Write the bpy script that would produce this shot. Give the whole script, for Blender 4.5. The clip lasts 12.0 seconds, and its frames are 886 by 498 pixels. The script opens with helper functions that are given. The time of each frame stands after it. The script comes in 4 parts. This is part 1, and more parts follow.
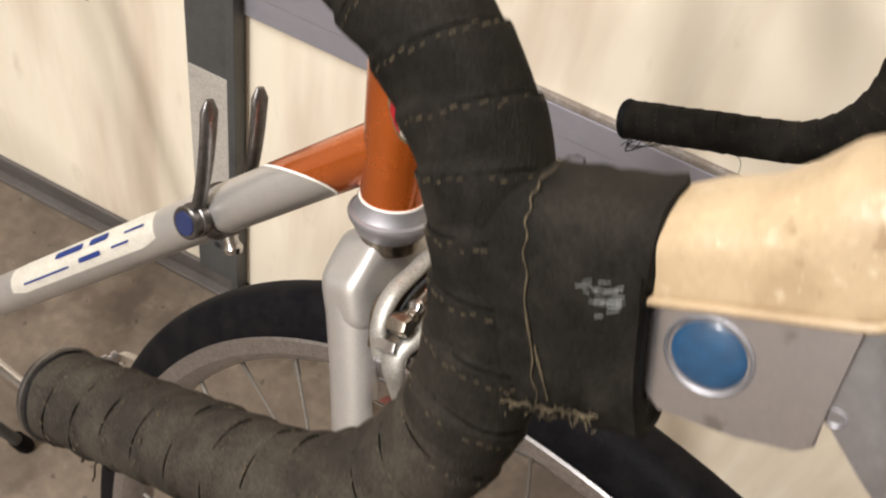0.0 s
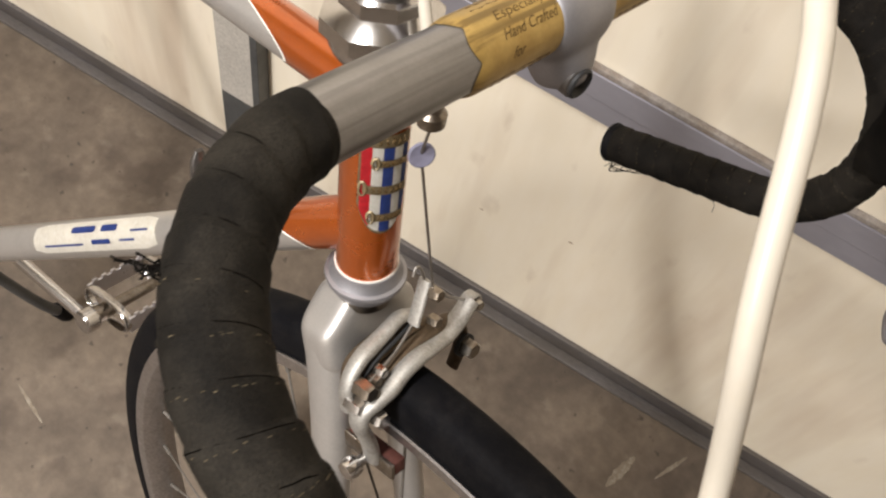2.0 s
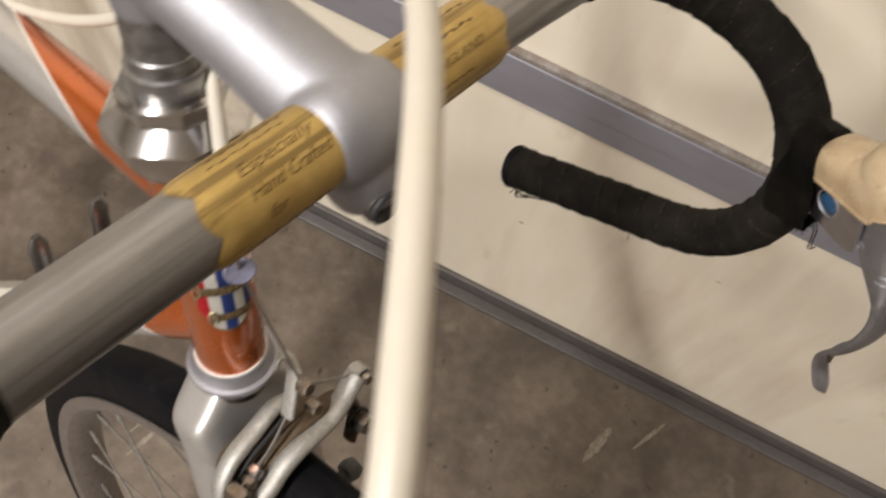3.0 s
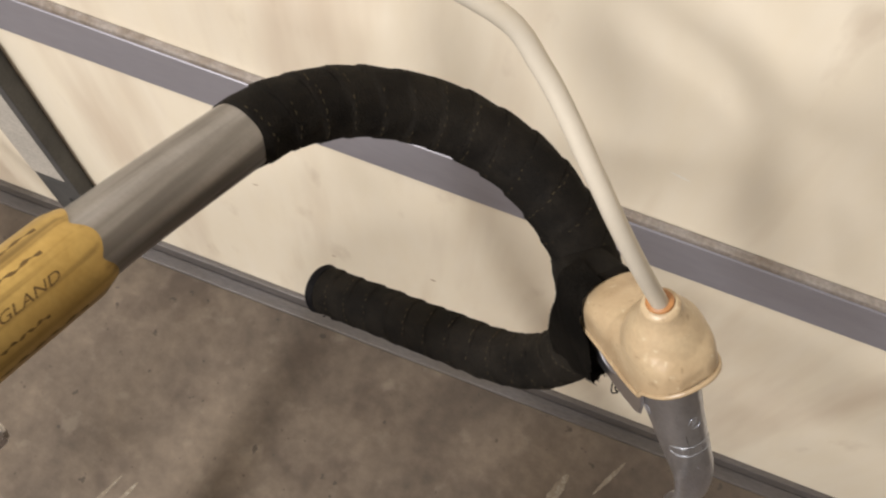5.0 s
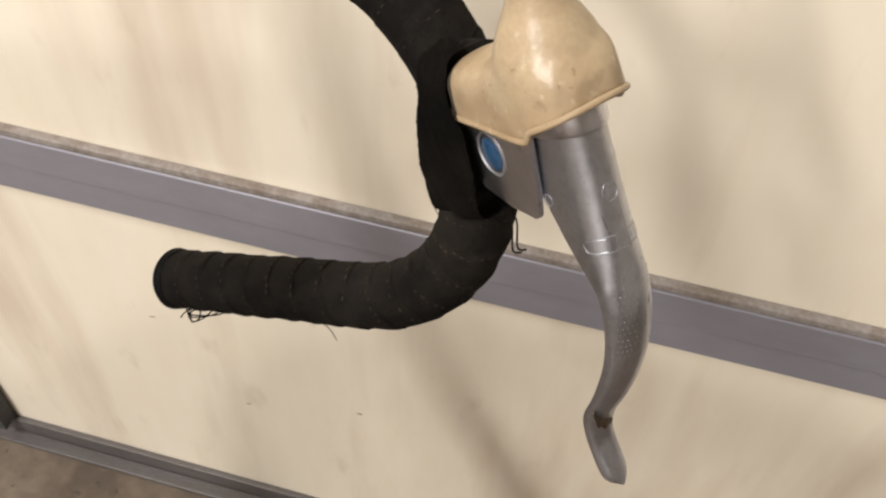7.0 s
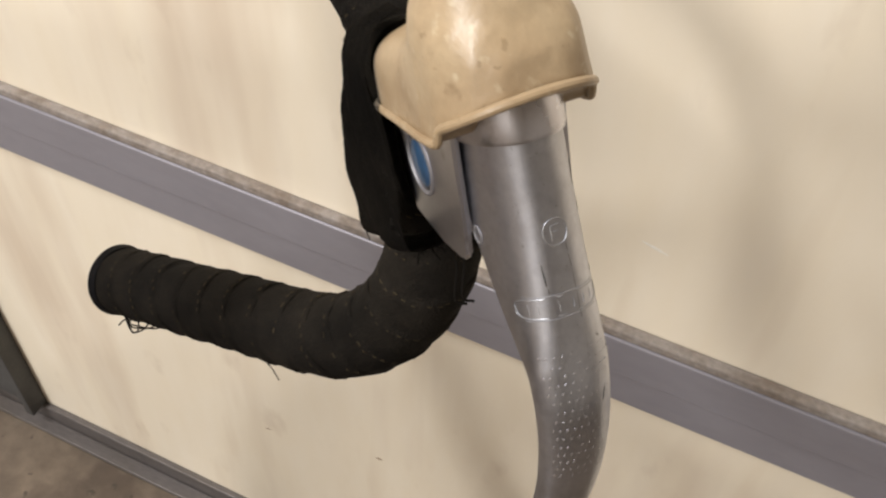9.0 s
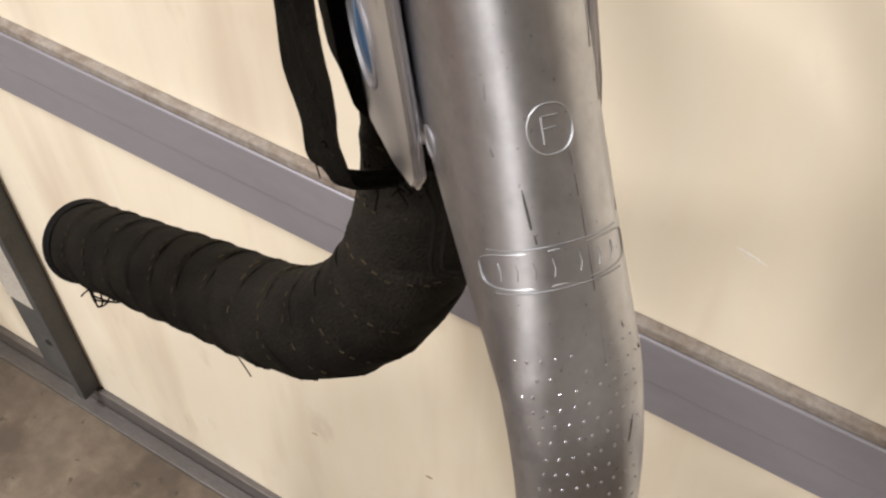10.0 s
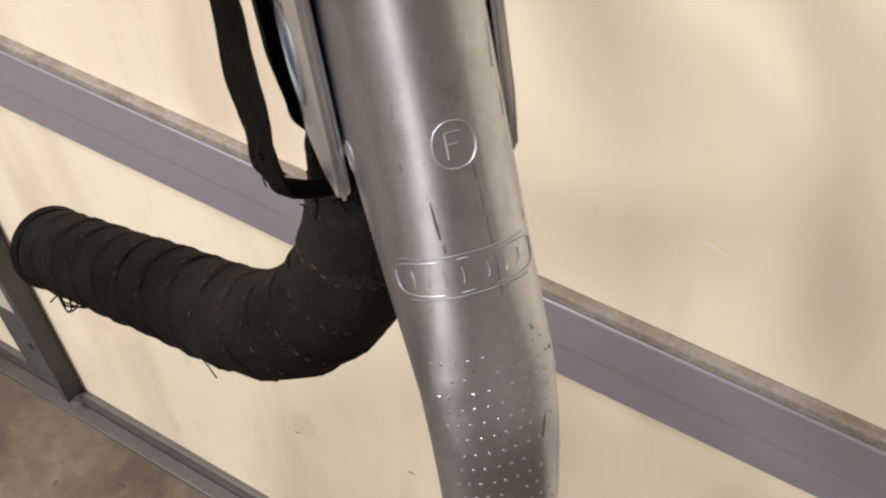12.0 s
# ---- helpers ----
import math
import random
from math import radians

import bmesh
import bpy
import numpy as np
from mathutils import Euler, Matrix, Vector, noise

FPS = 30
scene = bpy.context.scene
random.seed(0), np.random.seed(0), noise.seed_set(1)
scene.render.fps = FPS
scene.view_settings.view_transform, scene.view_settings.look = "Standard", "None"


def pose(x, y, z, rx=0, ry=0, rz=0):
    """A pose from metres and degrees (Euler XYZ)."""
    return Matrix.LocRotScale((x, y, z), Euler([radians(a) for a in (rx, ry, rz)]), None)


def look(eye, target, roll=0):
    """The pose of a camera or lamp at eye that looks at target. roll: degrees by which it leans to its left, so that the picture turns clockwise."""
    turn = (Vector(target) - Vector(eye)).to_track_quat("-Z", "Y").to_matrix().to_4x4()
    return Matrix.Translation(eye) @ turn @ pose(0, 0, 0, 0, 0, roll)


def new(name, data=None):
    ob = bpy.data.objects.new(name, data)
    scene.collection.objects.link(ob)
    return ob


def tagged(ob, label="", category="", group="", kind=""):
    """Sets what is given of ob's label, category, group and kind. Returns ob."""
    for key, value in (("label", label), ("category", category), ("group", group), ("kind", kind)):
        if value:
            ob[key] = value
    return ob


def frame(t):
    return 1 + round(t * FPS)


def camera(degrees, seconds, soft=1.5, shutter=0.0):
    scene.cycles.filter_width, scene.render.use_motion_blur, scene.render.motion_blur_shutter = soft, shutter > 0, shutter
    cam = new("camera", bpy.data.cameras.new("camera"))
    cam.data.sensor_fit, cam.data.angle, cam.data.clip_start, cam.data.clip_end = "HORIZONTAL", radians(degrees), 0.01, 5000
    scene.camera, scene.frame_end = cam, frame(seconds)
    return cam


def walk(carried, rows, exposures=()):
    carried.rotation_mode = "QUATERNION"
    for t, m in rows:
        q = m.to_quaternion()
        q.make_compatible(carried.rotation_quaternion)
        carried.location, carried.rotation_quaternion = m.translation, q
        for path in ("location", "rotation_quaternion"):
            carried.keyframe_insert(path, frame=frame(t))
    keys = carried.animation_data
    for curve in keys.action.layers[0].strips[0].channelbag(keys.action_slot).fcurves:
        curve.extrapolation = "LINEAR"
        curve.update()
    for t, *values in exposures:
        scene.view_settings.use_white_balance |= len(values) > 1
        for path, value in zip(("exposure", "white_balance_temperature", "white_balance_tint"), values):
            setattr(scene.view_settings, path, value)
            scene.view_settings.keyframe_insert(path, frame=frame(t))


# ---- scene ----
cam = camera(48.54, 12.0, soft=2.2, shutter=0.5)
PATH = [
    (0, (0.1865, -0.6138, 1.0087), (0.0391, -0.1179, 0.3985), 13.40),
    (0.5, (0.1707, -0.5889, 1.0400), (0.0510, -0.1376, 0.3904), 15.51),
    (1, (0.1570, -0.5585, 1.0695), (0.0659, -0.1479, 0.3890), 19.60),
    (1.5, (0.1544, -0.5351, 1.0965), (0.0648, -0.1552, 0.3982), 19.82),
    (2, (0.1600, -0.5173, 1.1152), (0.0641, -0.1675, 0.4022), 17.33),
    (2.5, (0.1643, -0.4799, 1.1144), (0.0804, -0.1589, 0.3865), 17.06),
    (3, (0.1743, -0.4121, 1.1018), (0.1045, -0.1157, 0.3621), 14.48),
    (3.5, (0.1952, -0.3688, 1.1120), (0.1188, -0.0809, 0.3695), 11.73),
    (3.7, (0.2106, -0.3445, 1.1049), (0.1264, -0.0611, 0.3616), 9.06),
    (5.3, (0.2421, -0.2936, 1.0638), (0.1623, -0.0055, 0.3218), 4.73),
    (5.5, (0.2506, -0.2979, 1.0536), (0.1623, 0.0082, 0.3198), 3.18),
    (6, (0.2715, -0.3228, 1.0243), (0.1588, 0.0548, 0.3281), 1.37),
    (6.5, (0.2875, -0.3438, 0.9719), (0.1658, 0.0913, 0.3117), 1.28),
    (7, (0.2900, -0.3534, 0.9491), (0.1821, 0.1197, 0.3131), 3.04),
    (7.5, (0.2903, -0.3581, 0.9512), (0.1959, 0.1343, 0.3278), 3.64),
    (7.7, (0.2899, -0.3607, 0.9519), (0.1995, 0.1361, 0.3314), 3.73),
    (9.3, (0.3178, -0.2861, 0.8845), (0.0977, 0.1714, 0.2663), 2.95),
    (9.5, (0.3167, -0.2768, 0.8747), (0.0840, 0.1745, 0.2565), 2.48),
    (10, (0.3170, -0.2630, 0.8429), (0.0489, 0.1769, 0.2308), 0.41),
    (10.5, (0.3209, -0.2586, 0.8416), (0.0496, 0.1797, 0.2298), 0.11),
    (11, (0.3214, -0.2606, 0.8390), (0.0505, 0.1788, 0.2278), 0.10),
    (11.5, (0.3211, -0.2606, 0.8414), (0.0521, 0.1780, 0.2288), 0.01),
    (12, (0.3238, -0.2615, 0.8476), (0.0662, 0.1811, 0.2330), 0.28),
]
walk(cam, [(t, look(eye, target, roll)) for t, eye, target, roll in PATH],
     [(0, 0.17), (1.5, 0.16), (2, 0.05), (3, -0.14), (3.5, -0.20), (5.5, 0.08), (6, 0.03), (7, 0.04), (9.5, -0.04), (10, 0.16), (11, 0.14), (12, 0.14)])

# ---- world and lights ----
world = bpy.data.worlds.new("room_world")
scene.world = world
world.use_nodes = True
world.node_tree.nodes["Background"].inputs[0].default_value = (0.9, 0.95, 1.0, 1)
world.node_tree.nodes["Background"].inputs[1].default_value = 0.02
scene.view_settings.exposure = 0.0


def ceiling_lamp(x, y, rz, power, size, depth, colour):
    data = bpy.data.lights.new("lamp", "AREA")
    data.shape, data.size, data.size_y = "RECTANGLE", size, depth
    data.energy, data.color = power, colour
    ob = new("lamp", data)
    ob.matrix_basis = pose(x, y, 2.52, 0, 0, rz)
    return ob


ceiling_lamp(-0.58, -1.35, 0, 84, 0.26, 1.5, (1.0, 0.972, 0.945))
ceiling_lamp(-0.80, -2.85, 0, 104, 0.26, 1.2, (1.0, 0.972, 0.945))


# ---- node helpers ----
def material(name, colour, rough=0.5, metal=0.0, spots=None, spot_colour=None, scale=20.0, amount=0.25,
             grain=400.0, grain_amount=0.08, bump=0.0, bump_scale=300.0, stretch=(1, 1, 1), coat=0.0, sheen=0.0, spec=0.5):
    """Base colour mottled at two scales, with uneven gloss and fine relief."""
    m = bpy.data.materials.new(name)
    m.use_nodes = True
    t = m.node_tree
    n, l = t.nodes, t.links
    b = n["Principled BSDF"]
    co = n.new("ShaderNodeTexCoord")
    mp = n.new("ShaderNodeMapping")
    mp.inputs["Scale"].default_value = stretch
    l.new(co.outputs["Object"], mp.inputs[0])
    big = n.new("ShaderNodeTexNoise")
    big.inputs["Scale"].default_value, big.inputs["Detail"].default_value, big.inputs["Roughness"].default_value = scale, 6, 0.65
    fine = n.new("ShaderNodeTexNoise")
    fine.inputs["Scale"].default_value, fine.inputs["Detail"].default_value = grain, 3
    l.new(mp.outputs[0], big.inputs["Vector"])
    l.new(mp.outputs[0], fine.inputs["Vector"])
    dark = spot_colour or tuple(c * 0.55 for c in colour)
    ramp = n.new("ShaderNodeValToRGB")
    lo, hi = spots or (0.42, 0.68)
    ramp.color_ramp.elements[0].position, ramp.color_ramp.elements[1].position = lo, hi
    ramp.color_ramp.elements[0].color, ramp.color_ramp.elements[1].color = (0, 0, 0, 1), (1, 1, 1, 1)
    l.new(big.outputs[0], ramp.inputs[0])
    fac = n.new("ShaderNodeMath")
    fac.operation = "MULTIPLY"
    fac.inputs[1].default_value = amount
    l.new(ramp.outputs[0], fac.inputs[0])
    mix = n.new("ShaderNodeMix")
    mix.data_type = "RGBA"
    mix.inputs[6].default_value, mix.inputs[7].default_value = (*colour, 1), (*dark, 1)
    l.new(fac.outputs[0], mix.inputs[0])
    mix2 = n.new("ShaderNodeMix")
    mix2.data_type, mix2.blend_type = "RGBA", "OVERLAY"
    mix2.inputs[0].default_value = min(1.0, grain_amount * 5)
    l.new(mix.outputs[2], mix2.inputs[6])
    l.new(fine.outputs[0], mix2.inputs[7])
    l.new(mix2.outputs[2], b.inputs["Base Color"])
    b.inputs["Metallic"].default_value = metal
    rg = n.new("ShaderNodeMapRange")
    rg.inputs[3].default_value, rg.inputs[4].default_value = max(0.03, rough - 0.1), min(1.0, rough + 0.12)
    l.new(big.outputs[0], rg.inputs[0])
    l.new(rg.outputs[0], b.inputs["Roughness"])
    b.inputs["Specular IOR Level"].default_value = spec
    b.inputs["Coat Weight"].default_value = coat
    b.inputs["Sheen Weight"].default_value = sheen
    if bump:
        bn = n.new("ShaderNodeTexNoise")
        bn.inputs["Scale"].default_value, bn.inputs["Detail"].default_value = bump_scale, 4
        l.new(mp.outputs[0], bn.inputs["Vector"])
        bp = n.new("ShaderNodeBump")
        bp.inputs["Strength"].default_value, bp.inputs["Distance"].default_value = bump, 0.001
        l.new(bn.outputs[0], bp.inputs["Height"])
        l.new(bp.outputs[0], b.inputs["Normal"])
    return m


def overlay(m, scale, stretch, lo, hi, colour, amount, detail=4.0):
    """Lay noise patches of another colour over a material."""
    t = m.node_tree
    n, l = t.nodes, t.links
    b = n["Principled BSDF"]
    below = b.inputs["Base Color"].links[0].from_socket
    co, mp, nz = n.new("ShaderNodeTexCoord"), n.new("ShaderNodeMapping"), n.new("ShaderNodeTexNoise")
    mp.inputs["Scale"].default_value = stretch
    mp.inputs["Location"].default_value = (scale * 0.13, 1.7, 0.4)
    nz.inputs["Scale"].default_value, nz.inputs["Detail"].default_value = scale, detail
    ramp, fac, mix = n.new("ShaderNodeValToRGB"), n.new("ShaderNodeMath"), n.new("ShaderNodeMix")
    ramp.color_ramp.elements[0].position, ramp.color_ramp.elements[1].position = lo, hi
    fac.operation, fac.inputs[1].default_value = "MULTIPLY", amount
    mix.data_type = "RGBA"
    mix.inputs[7].default_value = (*colour, 1)
    l.new(co.outputs["Object"], mp.inputs[0])
    l.new(mp.outputs[0], nz.inputs["Vector"])
    l.new(nz.outputs[0], ramp.inputs[0])
    l.new(ramp.outputs[0], fac.inputs[0])
    l.new(fac.outputs[0], mix.inputs[0])
    l.new(below, mix.inputs[6])
    l.new(mix.outputs[2], b.inputs["Base Color"])


WALL = material("cream_wall_paint", (0.80, 0.722, 0.590), 0.42, scale=8, amount=0.30, spots=(0.50, 0.82), spot_colour=(0.54, 0.43, 0.32),
                grain=45, grain_amount=0.025, bump=0.10, bump_scale=80, stretch=(1.0, 1, 0.25))
FLOOR = material("stained_concrete", (0.140, 0.107, 0.078), 0.72, scale=7, amount=0.9, spots=(0.38, 0.64), spot_colour=(0.066, 0.049, 0.036),
                 grain=70, grain_amount=0.07, bump=0.35, bump_scale=240)
# long upright brown streaks, then smaller brown blotches, over the cream
overlay(WALL, 13, (1.0, 1, 0.14), 0.50, 0.68, (0.52, 0.41, 0.31), 0.60)
overlay(WALL, 34, (1.0, 1, 0.4), 0.64, 0.78, (0.46, 0.36, 0.27), 0.35)
overlay(FLOOR, 16, (1, 1, 1), 0.56, 0.66, (0.060, 0.042, 0.030), 0.65, 8)
overlay(FLOOR, 30, (1, 1, 1), 0.60, 0.70, (0.23, 0.190, 0.145), 0.28, 8)
overlay(FLOOR, 75, (1, 1, 1), 0.68, 0.73, (0.045, 0.034, 0.026), 0.8, 2)
RAIL = material("grey_rail_metal", (0.29, 0.28, 0.315), 0.42, 0.35, scale=16, amount=0.22, spots=(0.45, 0.75), spot_colour=(0.18, 0.16, 0.17), grain=120, grain_amount=0.015, stretch=(0.5, 1, 1.2))
BASE = material("dirty_base_channel", (0.118, 0.106, 0.103), 0.5, 0.3, scale=25, amount=0.6, spots=(0.42, 0.66), spot_colour=(0.09, 0.075, 0.06), stretch=(0.3, 1, 1))
DUST = material("dusty_ledge", (0.26, 0.232, 0.212), 0.85, scale=60, amount=0.7, spot_colour=(0.14, 0.10, 0.07))
SEAM = material("dark_seam", (0.07, 0.065, 0.07), 0.8)
POST = material("dark_channel_steel", (0.085, 0.085, 0.085), 0.55, 0.3, scale=25, amount=0.5)
PATCH = material("pale_grey_patch", (0.42, 0.39, 0.35), 0.6, scale=12, amount=0.4)
CEIL = material("ceiling_white", (0.62, 0.58, 0.52), 0.8, scale=3, amount=0.2)
DULL = material("room_wall_pale", (0.62, 0.58, 0.53), 0.7, scale=2, amount=0.4)
TAPE = material("black_cloth_tape", (0.0058, 0.0050, 0.0042), 0.78, scale=38, amount=0.6, spot_colour=(0.021, 0.0175, 0.0135), grain=1500, grain_amount=0.10,
                bump=0.50, bump_scale=1600, spec=0.08)
DUSTY = material("dusty_black_tape", (0.0072, 0.0062, 0.0050), 0.74, scale=34, amount=0.80, spot_colour=(0.027, 0.0232, 0.0182), grain=1300, grain_amount=0.14,
                 bump=0.45, bump_scale=1900, spec=0.09)
THREAD = material("tan_stitching", (0.090, 0.072, 0.046), 0.9, spec=0.08, scale=120, amount=0.6, spot_colour=(0.02, 0.017, 0.012))
SCUFF = material("pale_scuff", (0.13, 0.135, 0.128), 0.8)
GAP_SHADE = material("wrap_gap_shade", (0.0046, 0.0040, 0.0034), 0.95, spec=0.0)
FAINT = material("faint_stitching", (0.058, 0.046, 0.028), 0.9, spec=0.05, scale=150, amount=0.8, spot_colour=(0.018, 0.015, 0.011))
NICK = material("dark_nick_grime", (0.035, 0.032, 0.030), 0.7)
DUSTIER = material("brown_dusty_tape", (0.0215, 0.0182, 0.0145), 0.85, scale=60, amount=0.7, spot_colour=(0.056, 0.047, 0.036), grain=1300, grain_amount=0.12, bump=0.6, bump_scale=1700, spec=0.10)
FRAY = material("black_fray", (0.008, 0.007, 0.006), 0.95, spec=0.03)
SILVER = material("silver_paint", (0.47, 0.45, 0.43), 0.36, 0.7, scale=30, amount=0.25, grain=900, grain_amount=0.02, coat=0.25)
ORANGE = material("orange_metal_paint", (0.46, 0.098, 0.010), 0.28, 0.7, scale=25, amount=0.35, spot_colour=(0.24, 0.042, 0.004), grain=1200, grain_amount=0.02, coat=0.9)
WHITE = material("white_pinstripe", (0.75, 0.72, 0.66), 0.5)
CHROME = material("worn_chrome", (0.58, 0.565, 0.56), 0.17, 1.0, scale=60, amount=0.35, spot_colour=(0.30, 0.27, 0.23), grain=500, grain_amount=0.02)
DIRTY = material("dirty_chrome", (0.30, 0.27, 0.235), 0.30, 1.0, scale=70, amount=0.8, spot_colour=(0.13, 0.09, 0.05), grain=500)
ALLOY = material("brushed_alloy", (0.64, 0.635, 0.68), 0.29, 1.0, scale=40, amount=0.35, spot_colour=(0.36, 0.35, 0.35), grain=900, grain_amount=0.02, bump=0.015, bump_scale=300)
LEVER = material("worn_lever_alloy", (0.56, 0.58, 0.645), 0.33, 1.0, scale=55, amount=0.5, spot_colour=(0.34, 0.335, 0.345), grain=900, grain_amount=0.03, bump=0.03, bump_scale=420)
overlay(LEVER, 120, (1, 1, 0.25), 0.56, 0.76, (0.33, 0.325, 0.33), 0.5, 6)
overlay(LEVER, 2400, (1, 1, 0.6), 0.70, 0.74, (0.12, 0.11, 0.10), 0.6, 2)
overlay(LEVER, 300, (1, 1, 1), 0.54, 0.70, (0.40, 0.41, 0.46), 0.45, 6)
overlay(LEVER, 90, (1, 1, 0.35), 0.56, 0.66, (0.38, 0.39, 0.44), 0.40, 8)
ENGRAVED = material("engraved_edge_alloy", (0.42, 0.43, 0.46), 0.5, 1.0, scale=200, amount=0.5, spot_colour=(0.36, 0.35, 0.35))
SATIN = material("satin_stem_alloy", (0.335, 0.33, 0.352), 0.56, 0.95, scale=40, amount=0.3, spot_colour=(0.28, 0.27, 0.27), grain=900, grain_amount=0.02, bump=0.02, bump_scale=200)
BAR = material("grey_alloy_bar", (0.285, 0.275, 0.272), 0.36, 0.9, scale=35, amount=0.35, spot_colour=(0.19, 0.178, 0.165), grain=900, grain_amount=0.02, bump=0.03, bump_scale=500)
GOLD = material("gold_sleeve", (0.42, 0.285, 0.090), 0.40, 0.55, scale=60, amount=0.45, spot_colour=(0.26, 0.15, 0.03), grain=700, grain_amount=0.03, stretch=(1, 1, 1))
INK = material("brown_ink", (0.10, 0.055, 0.012), 0.6, 0.2)
GUM = material("gum_rubber", (0.39, 0.300, 0.190), 0.36, scale=45, amount=0.40, spot_colour=(0.32, 0.215, 0.125), grain=700, grain_amount=0.03, bump=0.18, bump_scale=420)
overlay(GUM, 26, (1, 1, 1), 0.46, 0.64, (0.27, 0.188, 0.108), 0.6, 5)
overlay(GUM, 55, (1, 1, 1), 0.56, 0.68, (0.25, 0.17, 0.095), 0.55, 6)
overlay(GUM, 160, (1, 1, 1), 0.66, 0.72, (0.16, 0.10, 0.05), 0.5, 3)
overlay(GUM, 330, (1, 1, 1), 0.62, 0.72, (0.58, 0.51, 0.37), 0.40, 8)
overlay(GUM, 480, (1, 1, 1), 0.66, 0.72, (0.17, 0.115, 0.06), 0.45, 3)
overlay(GOLD, 300, (1, 0.03, 1), 0.50, 0.64, (0.13, 0.08, 0.025), 0.75, 5)
overlay(BAR, 230, (1, 0.025, 1), 0.46, 0.66, (0.14, 0.132, 0.128), 0.75, 5)
overlay(ALLOY, 130, (1, 1, 1), 0.62, 0.70, (0.24, 0.225, 0.21), 0.55, 4)
OLDGOLD = material("tarnished_gold", (0.30, 0.235, 0.135), 0.45, 0.4, scale=150, amount=0.5)
GUMSTAIN = material("brown_rubber_end", (0.30, 0.135, 0.045), 0.5)
CABLE = material("cream_cable_housing", (0.46, 0.418, 0.352), 0.35, grain_amount=0.008, scale=60, amount=0.15, spots=(0.55, 0.75), spot_colour=(0.50, 0.38, 0.22))
BRAKE = material("dull_brake_alloy", (0.38, 0.365, 0.34), 0.52, 0.75, scale=90, amount=0.5, spots=(0.45, 0.65), spot_colour=(0.17, 0.145, 0.115), grain=900)
LILAC = material("lilac_plastic", (0.17, 0.165, 0.225), 0.5, scale=200, amount=0.4)
SPOKE = material("dull_spoke_steel", (0.13, 0.115, 0.10), 0.6, 0.4)
HUBCAP = material("dark_blue_cap", (0.012, 0.020, 0.070), 0.4)
WIRE = material("steel_wire", (0.30, 0.28, 0.26), 0.4, 1.0)
SHIFT = material("dark_worn_shift_steel", (0.15, 0.142, 0.138), 0.34, 0.9, scale=90, amount=0.7, spot_colour=(0.07, 0.06, 0.052))
RUBBER = material("black_rubber", (0.0040, 0.0040, 0.0050), 0.58, scale=60, amount=0.4, spot_colour=(0.016, 0.0145, 0.014), grain=400, bump=0.3, bump_scale=700, spec=0.05)
RIM = material("rim_alloy", (0.46, 0.445, 0.45), 0.35, 1.0, scale=60, amount=0.25, spot_colour=(0.25, 0.20, 0.15))
BLUE = material("blue_cap", (0.013, 0.054, 0.120), 0.35, scale=80, amount=0.3, coat=0.3)
NAVY = material("navy_print", (0.03, 0.06, 0.25), 0.5)
RED = material("red_print", (0.55, 0.02, 0.03), 0.45)
STICKER = material("white_sticker", (0.78, 0.74, 0.66), 0.45, scale=60, amount=0.2)
BROWN = material("brown_worn_metal", (0.065, 0.038, 0.019), 0.6, 0.4, scale=120, amount=0.6)
PAD = material("red_brake_rubber", (0.085, 0.022, 0.014), 0.7, scale=90, amount=0.6)
DARK = material("dark_metal_and_hole_shade", (0.012, 0.012, 0.013), 0.6)
GREASE = material("rusty_bridge", (0.105, 0.074, 0.046), 0.55, 0.6, scale=120, amount=0.8, spot_colour=(0.05, 0.03, 0.018))

# ---- mesh helpers ----
ROOTS = {}


def V(*p):
    return Vector(p)


def thing(name, origin, label, category, group=""):
    ob = new(name)
    ob.matrix_basis = origin if isinstance(origin, Matrix) else Matrix.Translation(origin)
    ROOTS[ob] = ob.matrix_basis.copy()
    return tagged(ob, label, category, group)


def part(name, bm, mat, parent, label="", smooth=True, angle=0.6):
    """Links a bmesh given in world places as one mesh under a thing or a part."""
    bmesh.ops.recalc_face_normals(bm, faces=bm.faces)
    root = parent if parent in ROOTS else parent.parent
    while root not in ROOTS:
        root = root.parent
    bm.transform(ROOTS[root].inverted())
    me = bpy.data.meshes.new(name)
    if smooth:
        for fc in bm.faces:
            fc.smooth = True
        for e in bm.edges:
            if len(e.link_faces) == 2 and e.calc_face_angle(0) > angle:
                e.smooth = False
    bm.to_mesh(me)
    bm.free()
    ob = new(name, me)
    ob.parent = parent
    for mm in (mat if isinstance(mat, (list, tuple)) else [mat]):
        me.materials.append(mm)
    if label:
        ob["label"] = label
    return ob


def solid(name, bm, mat, label, category="", kind="structure", smooth=False):
    bmesh.ops.recalc_face_normals(bm, faces=bm.faces)
    me = bpy.data.meshes.new(name)
    bm.to_mesh(me)
    bm.free()
    ob = new(name, me)
    me.materials.append(mat)
    return tagged(ob, label, category, kind=kind)


def add_box(bm, lo, hi, m=None, bevel=0.0, steps=2):
    lo, hi = Vector(lo), Vector(hi)
    c, s = (lo + hi) / 2, hi - lo
    got = bmesh.ops.create_cube(bm, size=1, matrix=Matrix.Translation(c) @ Matrix.Diagonal((*s, 1)))
    vs = got["verts"]
    if bevel:
        es = list({e for v in vs for e in v.link_edges})
        r = bmesh.ops.bevel(bm, geom=es, offset=bevel, segments=steps, affect="EDGES", profile=0.5)
        vs = list({v for fc in r["faces"] for v in fc.verts} | {v for v in vs if v.is_valid})
    if m is not None:
        bmesh.ops.transform(bm, matrix=m, verts=vs)
    return bm


